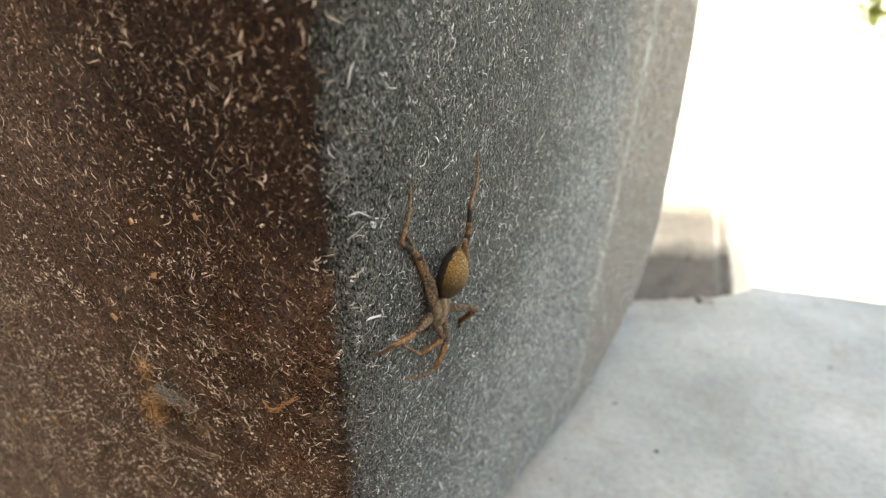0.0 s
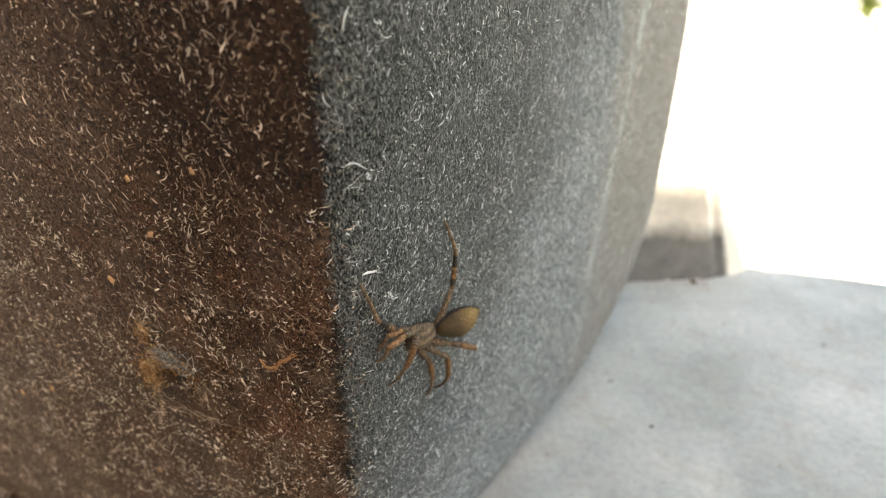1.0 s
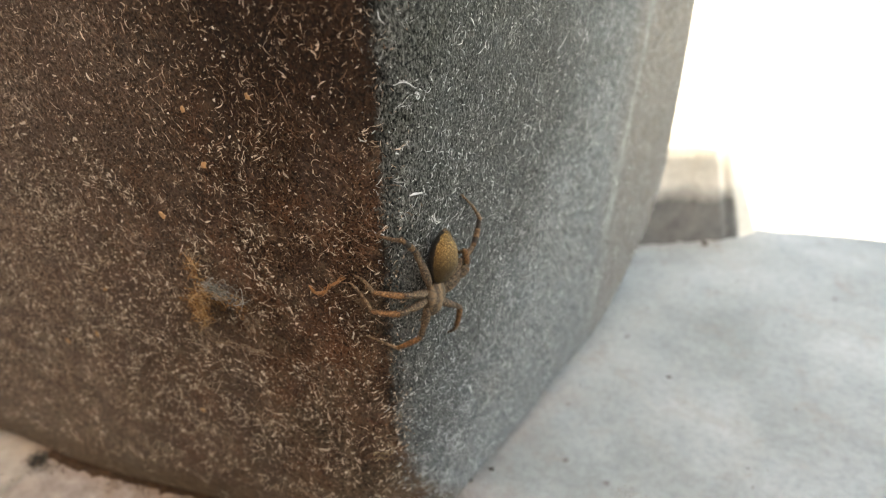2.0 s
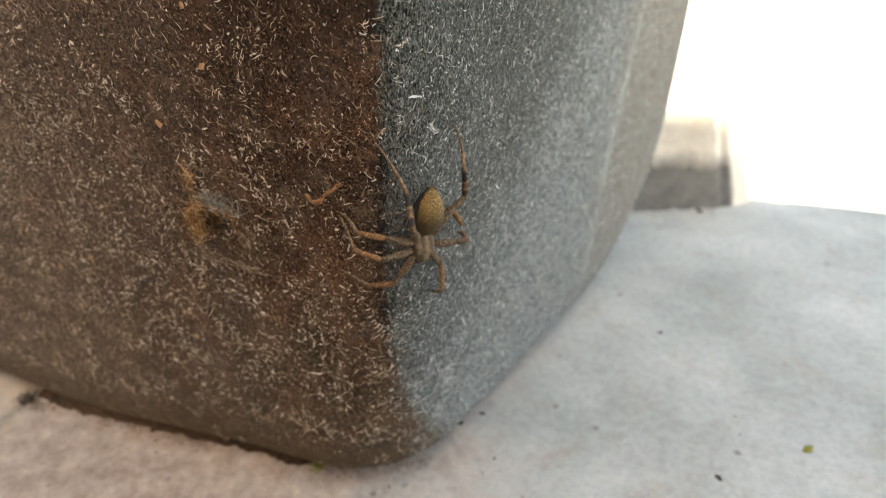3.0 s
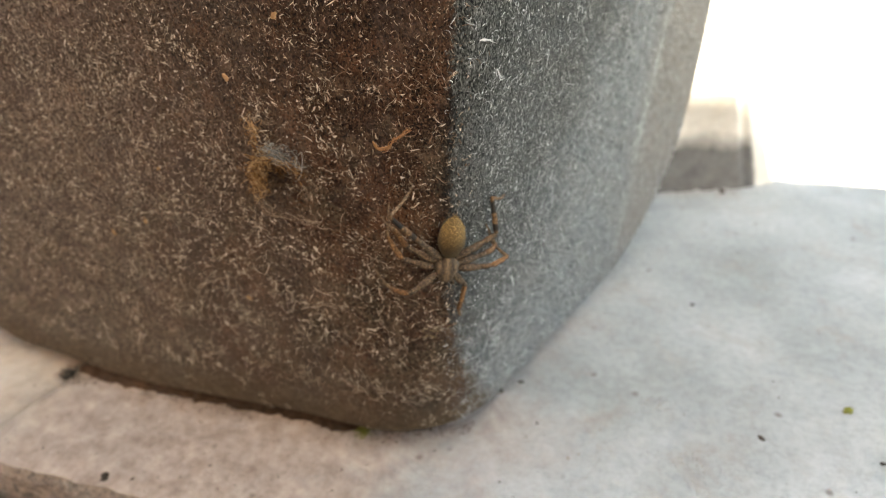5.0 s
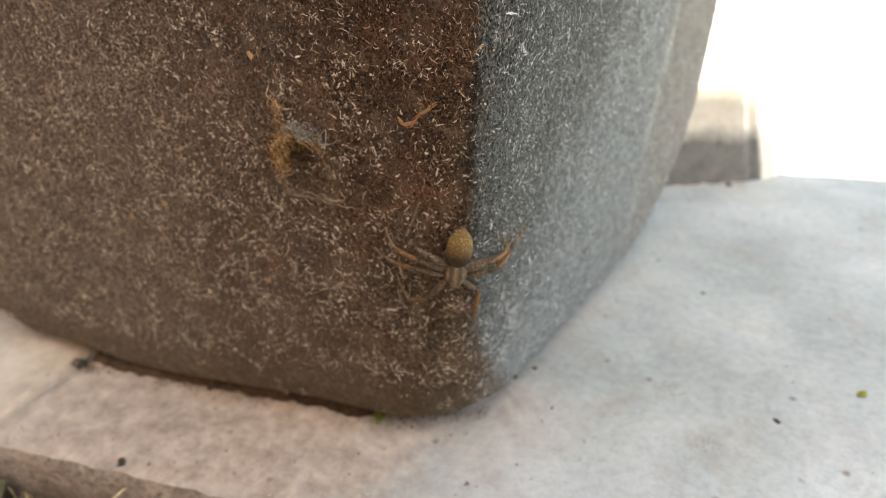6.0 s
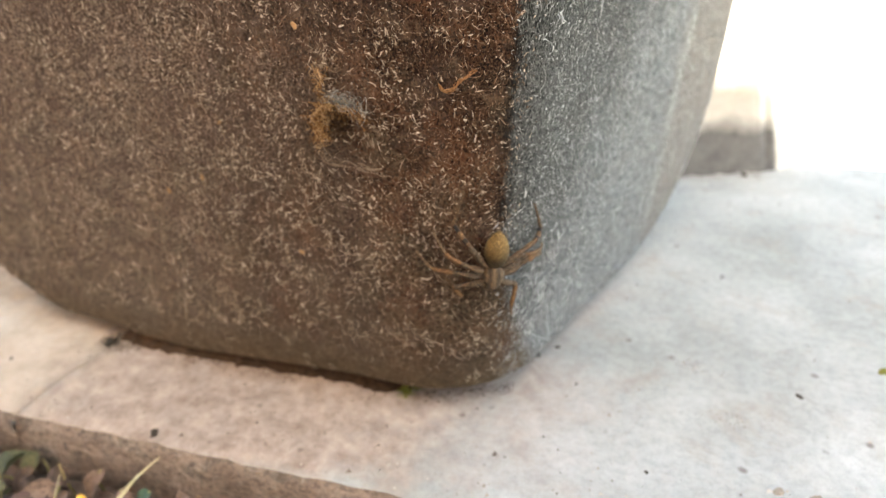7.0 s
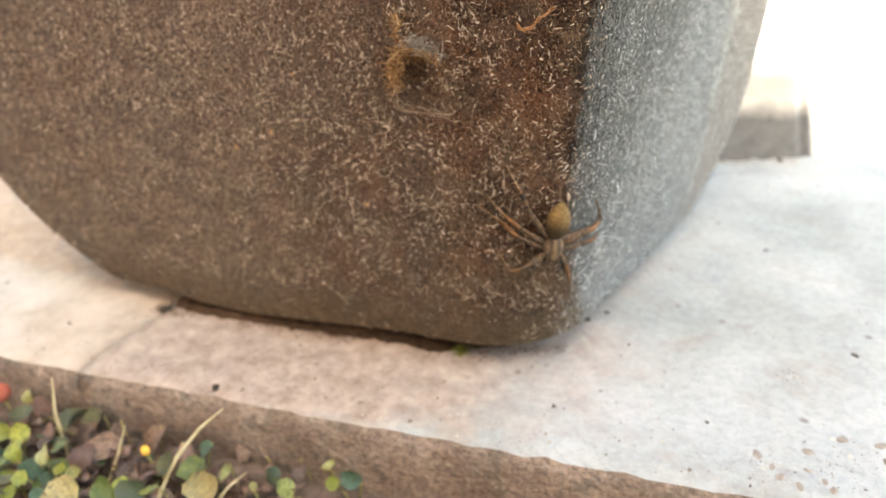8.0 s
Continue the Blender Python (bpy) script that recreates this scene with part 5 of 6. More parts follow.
def hairs_on(bm, count, length, thick, seed, lean):
    """Fine hairs raised from a mesh, leaning along a direction."""
    rng = random.Random(seed)
    bm.faces.ensure_lookup_table()
    faces = list(bm.faces)
    spots = []
    for _ in range(count):
        f = rng.choice(faces)
        a, b = rng.choice(f.verts).co, rng.choice(f.verts).co
        spots.append((f.calc_center_median().lerp(a, rng.random()).lerp(b, rng.random() * 0.5), f.normal.copy()))
    for p, n in spots:
        d = (n * 0.9 + Vector(lean) + Vector((rng.gauss(0, 0.3), rng.gauss(0, 0.3), rng.gauss(0, 0.3)))).normalized()
        s = d.orthogonal().normalized() * thick
        t = d.cross(s)
        tip = bm.verts.new(p + d * length * rng.uniform(0.5, 1.2))
        ring = [bm.verts.new(p + s), bm.verts.new(p - s * 0.5 + t * 0.87), bm.verts.new(p - s * 0.5 - t * 0.87)]
        for k in range(3):
            bm.faces.new((ring[k], ring[(k + 1) % 3], tip))
    return bm


THIGH = {1: 0.0058, 2: 0.0058, 3: 0.0056, 4: 0.0076}
SHIN = {1: 0.0043, 2: 0.0043, 3: 0.0041, 4: 0.0058}
FOOT = {1: 0.0048, 2: 0.0050, 3: 0.0048, 4: 0.0070}
HIPS = {1: (0.0012, 0.0034), 2: (0.0014, 0.0025), 3: (0.0014, 0.0015), 4: (0.0011, 0.0006)}


def thigh_bm(n):
    """Hip rings, a swollen thigh and the short knee piece, along +y."""
    L = THIGH[n]
    rows = [(0, 0.00030, 0.00030, 0), (0.05 * L, 0.00046, 0.00046, 0), (0.10 * L, 0.00038, 0.00038, 0), (0.15 * L, 0.00050, 0.00054, 0.00004), (0.28 * L, 0.00062, 0.00068, 0.00014), (0.48 * L, 0.00058, 0.00062, 0.00018), (0.64 * L, 0.00046, 0.00050, 0.00012), (0.70 * L, 0.00034, 0.00036, 0.00006), (0.725 * L, 0.00029, 0.00030, 0.00004), (0.76 * L, 0.00042, 0.00046, 0.00005), (0.88 * L, 0.00044, 0.00048, 0.00007), (0.97 * L, 0.00036, 0.00038, 0), (1.0 * L, 0.00022, 0.00024, 0)]
    return hairs_on(loft_bm(rows, 14), 520, 0.00038, 0.000012, n, (0, 0.8, 0))


def shin_bm(n):
    L = SHIN[n]
    rows = [(f * L, r, r * 1.05, 0.03 * L * math.sin(math.pi * f)) for f, r in ((0, 0.00024), (0.06, 0.00036), (0.2, 0.00043), (0.45, 0.00042), (0.7, 0.00037), (0.9, 0.00033), (0.97, 0.00028), (1.0, 0.00018))]
    return hairs_on(loft_bm(rows, 12), 420, 0.00042, 0.000011, n + 9, (0, 0.7, 0))


def foot_bm(n):
    """The slender last piece, jointed once, ending in a claw tuft on the y axis."""
    L = FOOT[n]
    rows = [(f * L, r, r, 0.07 * L * math.sin(math.pi * f)) for f, r in ((0, 0.00020), (0.05, 0.00028), (0.2, 0.00026), (0.4, 0.00022), (0.56, 0.00019), (0.585, 0.00013), (0.61, 0.00017), (0.75, 0.00016), (0.9, 0.00015), (0.97, 0.00013), (1.0, 0.00005))]
    return hairs_on(loft_bm(rows, 10), 420, 0.00036, 0.000010, n + 19, (0, 0.7, 0))


def build_spider():
    sp = tagged(new("spider"), "golden-brown hairy spider with banded legs climbing down the pot", "spider")
    ab = [(0.0002, 0.0004, 0.0004, 0.0002), (-0.0004, 0.0011, 0.0011, 0.0004), (-0.0014, 0.00168, 0.0016, 0.0006), (-0.0028, 0.00212, 0.0021, 0.0008), (-0.0042, 0.00208, 0.0020, 0.00078), (-0.0055, 0.00180, 0.00170, 0.00068), (-0.0064, 0.00128, 0.00120, 0.00058), (-0.0071, 0.00074, 0.00070, 0.0005), (-0.0076, 0.00030, 0.00028, 0.0005)]
    part("abdomen", hairs_on(loft_bm(ab, 28, 0.00005), 1500, 0.00042, 0.000014, 1, (0, -0.9, 0)), ABDOMEN, sp, "golden hairy abdomen with black flanks")
    for x in (-0.00022, 0.00022):
        part("spinneret", loft_bm([(-0.0070, 0.00018, 0.00018, 0.0004), (-0.0076, 0.00016, 0.00016, 0.00045), (-0.0080, 0.00005, 0.00005, 0.0005)], 8), LEGSKIN, sp).location.x = x
    cara = [(0.0000, 0.0004, 0.0003, 0.0), (0.0004, 0.00115, 0.0006, 0.0), (0.0012, 0.00175, 0.00095, 0.0001), (0.0022, 0.00175, 0.00105, 0.0002), (0.0031, 0.00125, 0.0009, 0.00025), (0.0038, 0.0010, 0.0008, 0.0002), (0.0042, 0.00085, 0.0006, 0.0001), (0.0044, 0.0005, 0.0003, 0.0)]
    part("carapace", hairs_on(loft_bm([(1.12 * yy, 1.10 * ww, 1.05 * hh, cz) for yy, ww, hh, cz in cara], 24, 0.00004), 900, 0.00032, 0.000012, 2, (0, -0.6, 0)), CARAPACE, sp, "grey-brown carapace with pale stripes")
    for sx in (-1, 1):
        part("chelicera", loft_bm([(0.0045, 0.00030, 0.0004, -0.0001), (0.0052, 0.00034, 0.00042, -0.0004), (0.0055, 0.0002, 0.0002, -0.0008)], 10), LEGSKIN, sp).location.x = sx * 0.00036
        pp = part("pedipalp", tube_bm([(0, 0, 0), (sx * 0.0006, 0.0008, 0.0002), (sx * 0.0008, 0.0016, -0.0004), (sx * 0.0005, 0.0021, -0.0011)], [0.00022, 0.00024, 0.00026, 0.00016], 8), LEGSKIN, sp)
        pp.location = (sx * 0.0008, 0.0041, -0.0001)
        for k, (ex, ey, ez, r) in enumerate(((0.00022, 0.0048, 0.00040, 0.00013), (0.00055, 0.0047, 0.00036, 0.00010), (0.00032, 0.0043, 0.00090, 0.00012), (0.00068, 0.0039, 0.00085, 0.00011))):
            bm = bmesh.new()
            bmesh.ops.create_uvsphere(bm, u_segments=10, v_segments=8, radius=r)
            part("eye", bm, EYE, sp).location = (sx * ex, ey, ez)
    legs = {}
    for side, sx in (("R", 1), ("L", -1)):
        for n in (1, 2, 3, 4):
            leg = part("leg", thigh_bm(n), LEGSKIN, sp, "grey-brown hairy leg")
            shin = part("shin", shin_bm(n), SHINSKIN if n == 4 else TIBIASKIN, leg, "dark-banded tan shin" if n == 4 else "tan hairy shin")
            foot = part("foot", foot_bm(n), FOOTSKIN, leg, "thin grey-tan foot")
            legs[side + str(n)] = (leg, shin, foot, sx, n)
    return sp, legs


spider, spider_legs = build_spider()


# ---- the spider's way: body poses (seconds, place, headward, upward) and footholds (seconds, place) ----
BODY_WAY = [
    (0, (0.01384, -0.02112, 0.08806), (-0.251, -0.091, -0.964), (0.952, -0.202, -0.229)),
    (0.2, (0.0136, -0.01878, 0.08232), (-0.15, -0.16, -0.98), (0.97, -0.19, -0.12)),
    (0.5, (0.01374, -0.01786, 0.08171), (-0.066, -0.146, -0.987), (0.982, -0.183, -0.039)),
    (0.8, (0.01247, -0.01787, 0.08165), (-0.14, -0.15, -0.98), (0.97, -0.19, -0.12)),
    (0.9, (0.01191, -0.01637, 0.07743), (-0.14, -0.09, -0.99), (0.97, -0.19, -0.12)),
    (1, (0.01235, -0.02067, 0.07501), (-0.547, -0.834, -0.067), (0.832, -0.534, -0.148)),
    (1.1, (0.01289, -0.02596, 0.07951), (-0.23, -0.74, -0.63), (0.97, -0.2, -0.12)),
    (1.2, (0.01033, -0.02725, 0.07901), (-0.23, -0.59, -0.77), (0.97, -0.21, -0.12)),
    (1.3, (0.01048, -0.02885, 0.07961), (-0.2, -0.35, -0.92), (0.97, -0.22, -0.12)),
    (1.5, (0.01116, -0.02953, 0.08031), (-0.259, -0.033, -0.965), (0.935, -0.259, -0.242)),
    (1.7, (0.01088, -0.02971, 0.07828), (-0.13, 0.0, -0.99), (0.97, -0.21, -0.12)),
    (2, (0.01036, -0.03028, 0.07634), (-0.105, -0.208, -0.972), (0.968, -0.244, -0.052)),
    (2.2, (0.01042, -0.02957, 0.07558), (-0.13, 0.03, -0.99), (0.97, -0.21, -0.13)),
    (3.3, (0.00832, -0.03175, 0.06801), (-0.17, -0.02, -0.99), (0.84, -0.53, -0.14)),
    (3.5, (0.00838, -0.03164, 0.06775), (-0.187, 0.024, -0.982), (0.843, -0.508, -0.173)),
    (3.7, (0.00852, -0.03078, 0.06559), (-0.16, -0.02, -0.99), (0.89, -0.43, -0.14)),
    (4, (0.00652, -0.03348, 0.06501), (-0.183, -0.138, -0.973), (0.768, -0.638, -0.054)),
    (4.5, (0.00415, -0.03487, 0.06092), (-0.152, -0.02, -0.988), (0.546, -0.835, -0.067)),
    (5.8, (0.00235, -0.03527, 0.05428), (-0.25, 0.02, -0.97), (0.37, -0.92, -0.12)),
    (6, (0.00093, -0.03558, 0.05236), (-0.214, 0.051, -0.975), (0.351, -0.928, -0.126)),
    (6.5, (0.00147, -0.03471, 0.04824), (-0.181, 0.132, -0.975), (0.48, -0.853, -0.205)),
    (7, (0.0009, -0.03448, 0.04511), (-0.135, 0.081, -0.988), (0.432, -0.892, -0.132)),
    (7.5, (-0.00016, -0.03478, 0.04366), (-0.153, 0.115, -0.981), (0.426, -0.889, -0.171)),
    (8, (-0.00047, -0.03402, 0.03905), (-0.12, 0.034, -0.992), (0.499, -0.862, -0.091)),
]
KNEE_WAY = {
    "R1": [(0, 0.0129, -0.0197, 0.0799), (0.5, 0.0131, -0.0248, 0.0808), (0.9, 0.0111, -0.0232, 0.0762), (1, 0.0129, -0.0286, 0.0776), (1.2, 0.0075, -0.0339, 0.0731), (1.5, 0.0078, -0.0314, 0.0718), (2, 0.0081, -0.0327, 0.0677), (2.2, 0.0079, -0.0299, 0.0667), (2.75, 0.0060, -0.0330, 0.0639), (3.5, 0.0034, -0.0354, 0.0610), (4, -0.0005, -0.0357, 0.0603), (4.5, -0.0017, -0.0392, 0.0563), (5.25, -0.0029, -0.0376, 0.0512), (6, -0.0047, -0.0362, 0.0449), (6.5, -0.0046, -0.0374, 0.0423), (7, -0.0059, -0.0368, 0.0408), (7.5, -0.0051, -0.0386, 0.0376), (8, -0.0063, -0.0365, 0.0325)],
    "R2": [(0, 0.0130, -0.0285, 0.0864), (0.5, 0.0116, -0.0244, 0.0823), (0.9, 0.0097, -0.0229, 0.0778), (1, 0.0112, -0.0281, 0.0787), (1.2, 0.0075, -0.0351, 0.0793), (1.5, 0.0072, -0.0357, 0.0763), (2, 0.0081, -0.0376, 0.0750), (2.2, 0.0082, -0.0364, 0.0726), (2.75, 0.0060, -0.0371, 0.0697), (3.5, 0.0040, -0.0375, 0.0663), (4, 0.0004, -0.0381, 0.0633), (4.5, -0.0024, -0.0376, 0.0610), (5.25, -0.0036, -0.0377, 0.0571), (6, -0.0060, -0.0381, 0.0519), (6.5, -0.0046, -0.0378, 0.0485), (7, -0.0059, -0.0372, 0.0440), (7.5, -0.0074, -0.0366, 0.0413), (8, -0.0075, -0.0353, 0.0388)],
    "R3": [(0, 0.0126, -0.0236, 0.0924), (0.5, 0.0122, -0.0219, 0.0854), (0.9, 0.0106, -0.0206, 0.0810), (1, 0.0104, -0.0270, 0.0786), (1.2, 0.0071, -0.0312, 0.0832), (1.5, 0.0071, -0.0346, 0.0817), (2, 0.0086, -0.0369, 0.0775), (2.2, 0.0088, -0.0363, 0.0752), (2.75, 0.0064, -0.0365, 0.0726), (3.5, 0.0045, -0.0364, 0.0696), (4, 0.0030, -0.0387, 0.0670), (4.5, -0.0017, -0.0364, 0.0631), (5.25, -0.0025, -0.0373, 0.0591), (6, -0.0047, -0.0386, 0.0539), (6.5, -0.0019, -0.0385, 0.0510), (7, -0.0038, -0.0383, 0.0468), (7.5, -0.0071, -0.0358, 0.0436), (8, -0.0067, -0.0353, 0.0406)],
    "R4": [(0, 0.0128, -0.0244, 0.0950), (0.5, 0.0129, -0.0234, 0.0875), (0.9, 0.0114, -0.0222, 0.0830), (1, 0.0102, -0.0279, 0.0792), (1.2, 0.0088, -0.0280, 0.0867), (1.5, 0.0090, -0.0341, 0.0864), (2, 0.0095, -0.0342, 0.0831), (2.2, 0.0098, -0.0350, 0.0812), (2.75, 0.0094, -0.0354, 0.0777), (3.5, 0.0094, -0.0363, 0.0736), (4, 0.0073, -0.0389, 0.0705), (4.5, 0.0017, -0.0399, 0.0664), (5.25, -0.0001, -0.0401, 0.0623), (6, -0.0034, -0.0406, 0.0570), (6.5, -0.0013, -0.0400, 0.0533), (7, -0.0019, -0.0389, 0.0508), (7.5, -0.0027, -0.0408, 0.0479), (8, -0.0050, -0.0362, 0.0451)],
    "L1": [(0, 0.0131, -0.0193, 0.0789), (0.5, 0.0132, -0.0147, 0.0729), (0.9, 0.0108, -0.0127, 0.0689), (1, 0.0109, -0.0205, 0.0686), (1.2, 0.0107, -0.0287, 0.0700), (1.5, 0.0119, -0.0259, 0.0720), (2, 0.0117, -0.0256, 0.0691), (2.2, 0.0115, -0.0233, 0.0696), (2.75, 0.0100, -0.0261, 0.0643), (3.5, 0.0079, -0.0282, 0.0590), (4, 0.0069, -0.0295, 0.0568), (4.5, 0.0045, -0.0313, 0.0523), (5.25, 0.0041, -0.0311, 0.0489), (6, 0.0030, -0.0311, 0.0448), (6.5, 0.0022, -0.0305, 0.0399), (7, 0.0031, -0.0289, 0.0385), (7.5, 0.0018, -0.0298, 0.0363), (8, 0.0007, -0.0293, 0.0313)],
    "L2": [(0, 0.0166, -0.0158, 0.0832), (0.5, 0.0155, -0.0114, 0.0786), (0.9, 0.0135, -0.0098, 0.0746), (1, 0.0137, -0.0196, 0.0694), (1.2, 0.0126, -0.0228, 0.0747), (1.5, 0.0143, -0.0239, 0.0791), (2, 0.0128, -0.0245, 0.0752), (2.2, 0.0128, -0.0236, 0.0758), (2.75, 0.0122, -0.0249, 0.0694), (3.5, 0.0114, -0.0259, 0.0629), (4, 0.0102, -0.0287, 0.0598), (4.5, 0.0101, -0.0316, 0.0583), (5.25, 0.0087, -0.0316, 0.0545), (6, 0.0064, -0.0316, 0.0502), (6.5, 0.0065, -0.0300, 0.0469), (7, 0.0055, -0.0294, 0.0443), (7.5, 0.0054, -0.0305, 0.0408), (8, 0.0046, -0.0291, 0.0365)],
    "L3": [(0, 0.0157, -0.0167, 0.0907), (0.5, 0.0151, -0.0135, 0.0845), (0.9, 0.0135, -0.0122, 0.0803), (1, 0.0153, -0.0184, 0.0713), (1.2, 0.0133, -0.0225, 0.0775), (1.5, 0.0149, -0.0253, 0.0816), (2, 0.0130, -0.0247, 0.0765), (2.2, 0.0130, -0.0242, 0.0770), (2.75, 0.0126, -0.0253, 0.0727), (3.5, 0.0121, -0.0264, 0.0683), (4, 0.0106, -0.0284, 0.0642), (4.5, 0.0080, -0.0293, 0.0588), (5.25, 0.0079, -0.0305, 0.0558), (6, 0.0065, -0.0321, 0.0521), (6.5, 0.0053, -0.0289, 0.0466), (7, 0.0054, -0.0296, 0.0453), (7.5, 0.0049, -0.0324, 0.0456), (8, 0.0051, -0.0306, 0.0394)],
    "L4": [(0, 0.0153, -0.0154, 0.0932), (0.5, 0.0141, -0.0152, 0.0884), (0.9, 0.0128, -0.0141, 0.0842), (1, 0.0140, -0.0170, 0.0802), (1.2, 0.0113, -0.0193, 0.0781), (1.5, 0.0133, -0.0226, 0.0839), (2, 0.0134, -0.0230, 0.0783), (2.2, 0.0134, -0.0229, 0.0792), (2.75, 0.0129, -0.0258, 0.0764), (3.5, 0.0120, -0.0286, 0.0736), (4, 0.0107, -0.0287, 0.0696), (4.5, 0.0087, -0.0315, 0.0662), (5.25, 0.0081, -0.0302, 0.0589), (6, 0.0065, -0.0291, 0.0511), (6.5, 0.0076, -0.0285, 0.0475), (7, 0.0069, -0.0301, 0.0485), (7.5, 0.0058, -0.0316, 0.0480), (8, 0.0051, -0.0274, 0.0388)],
}
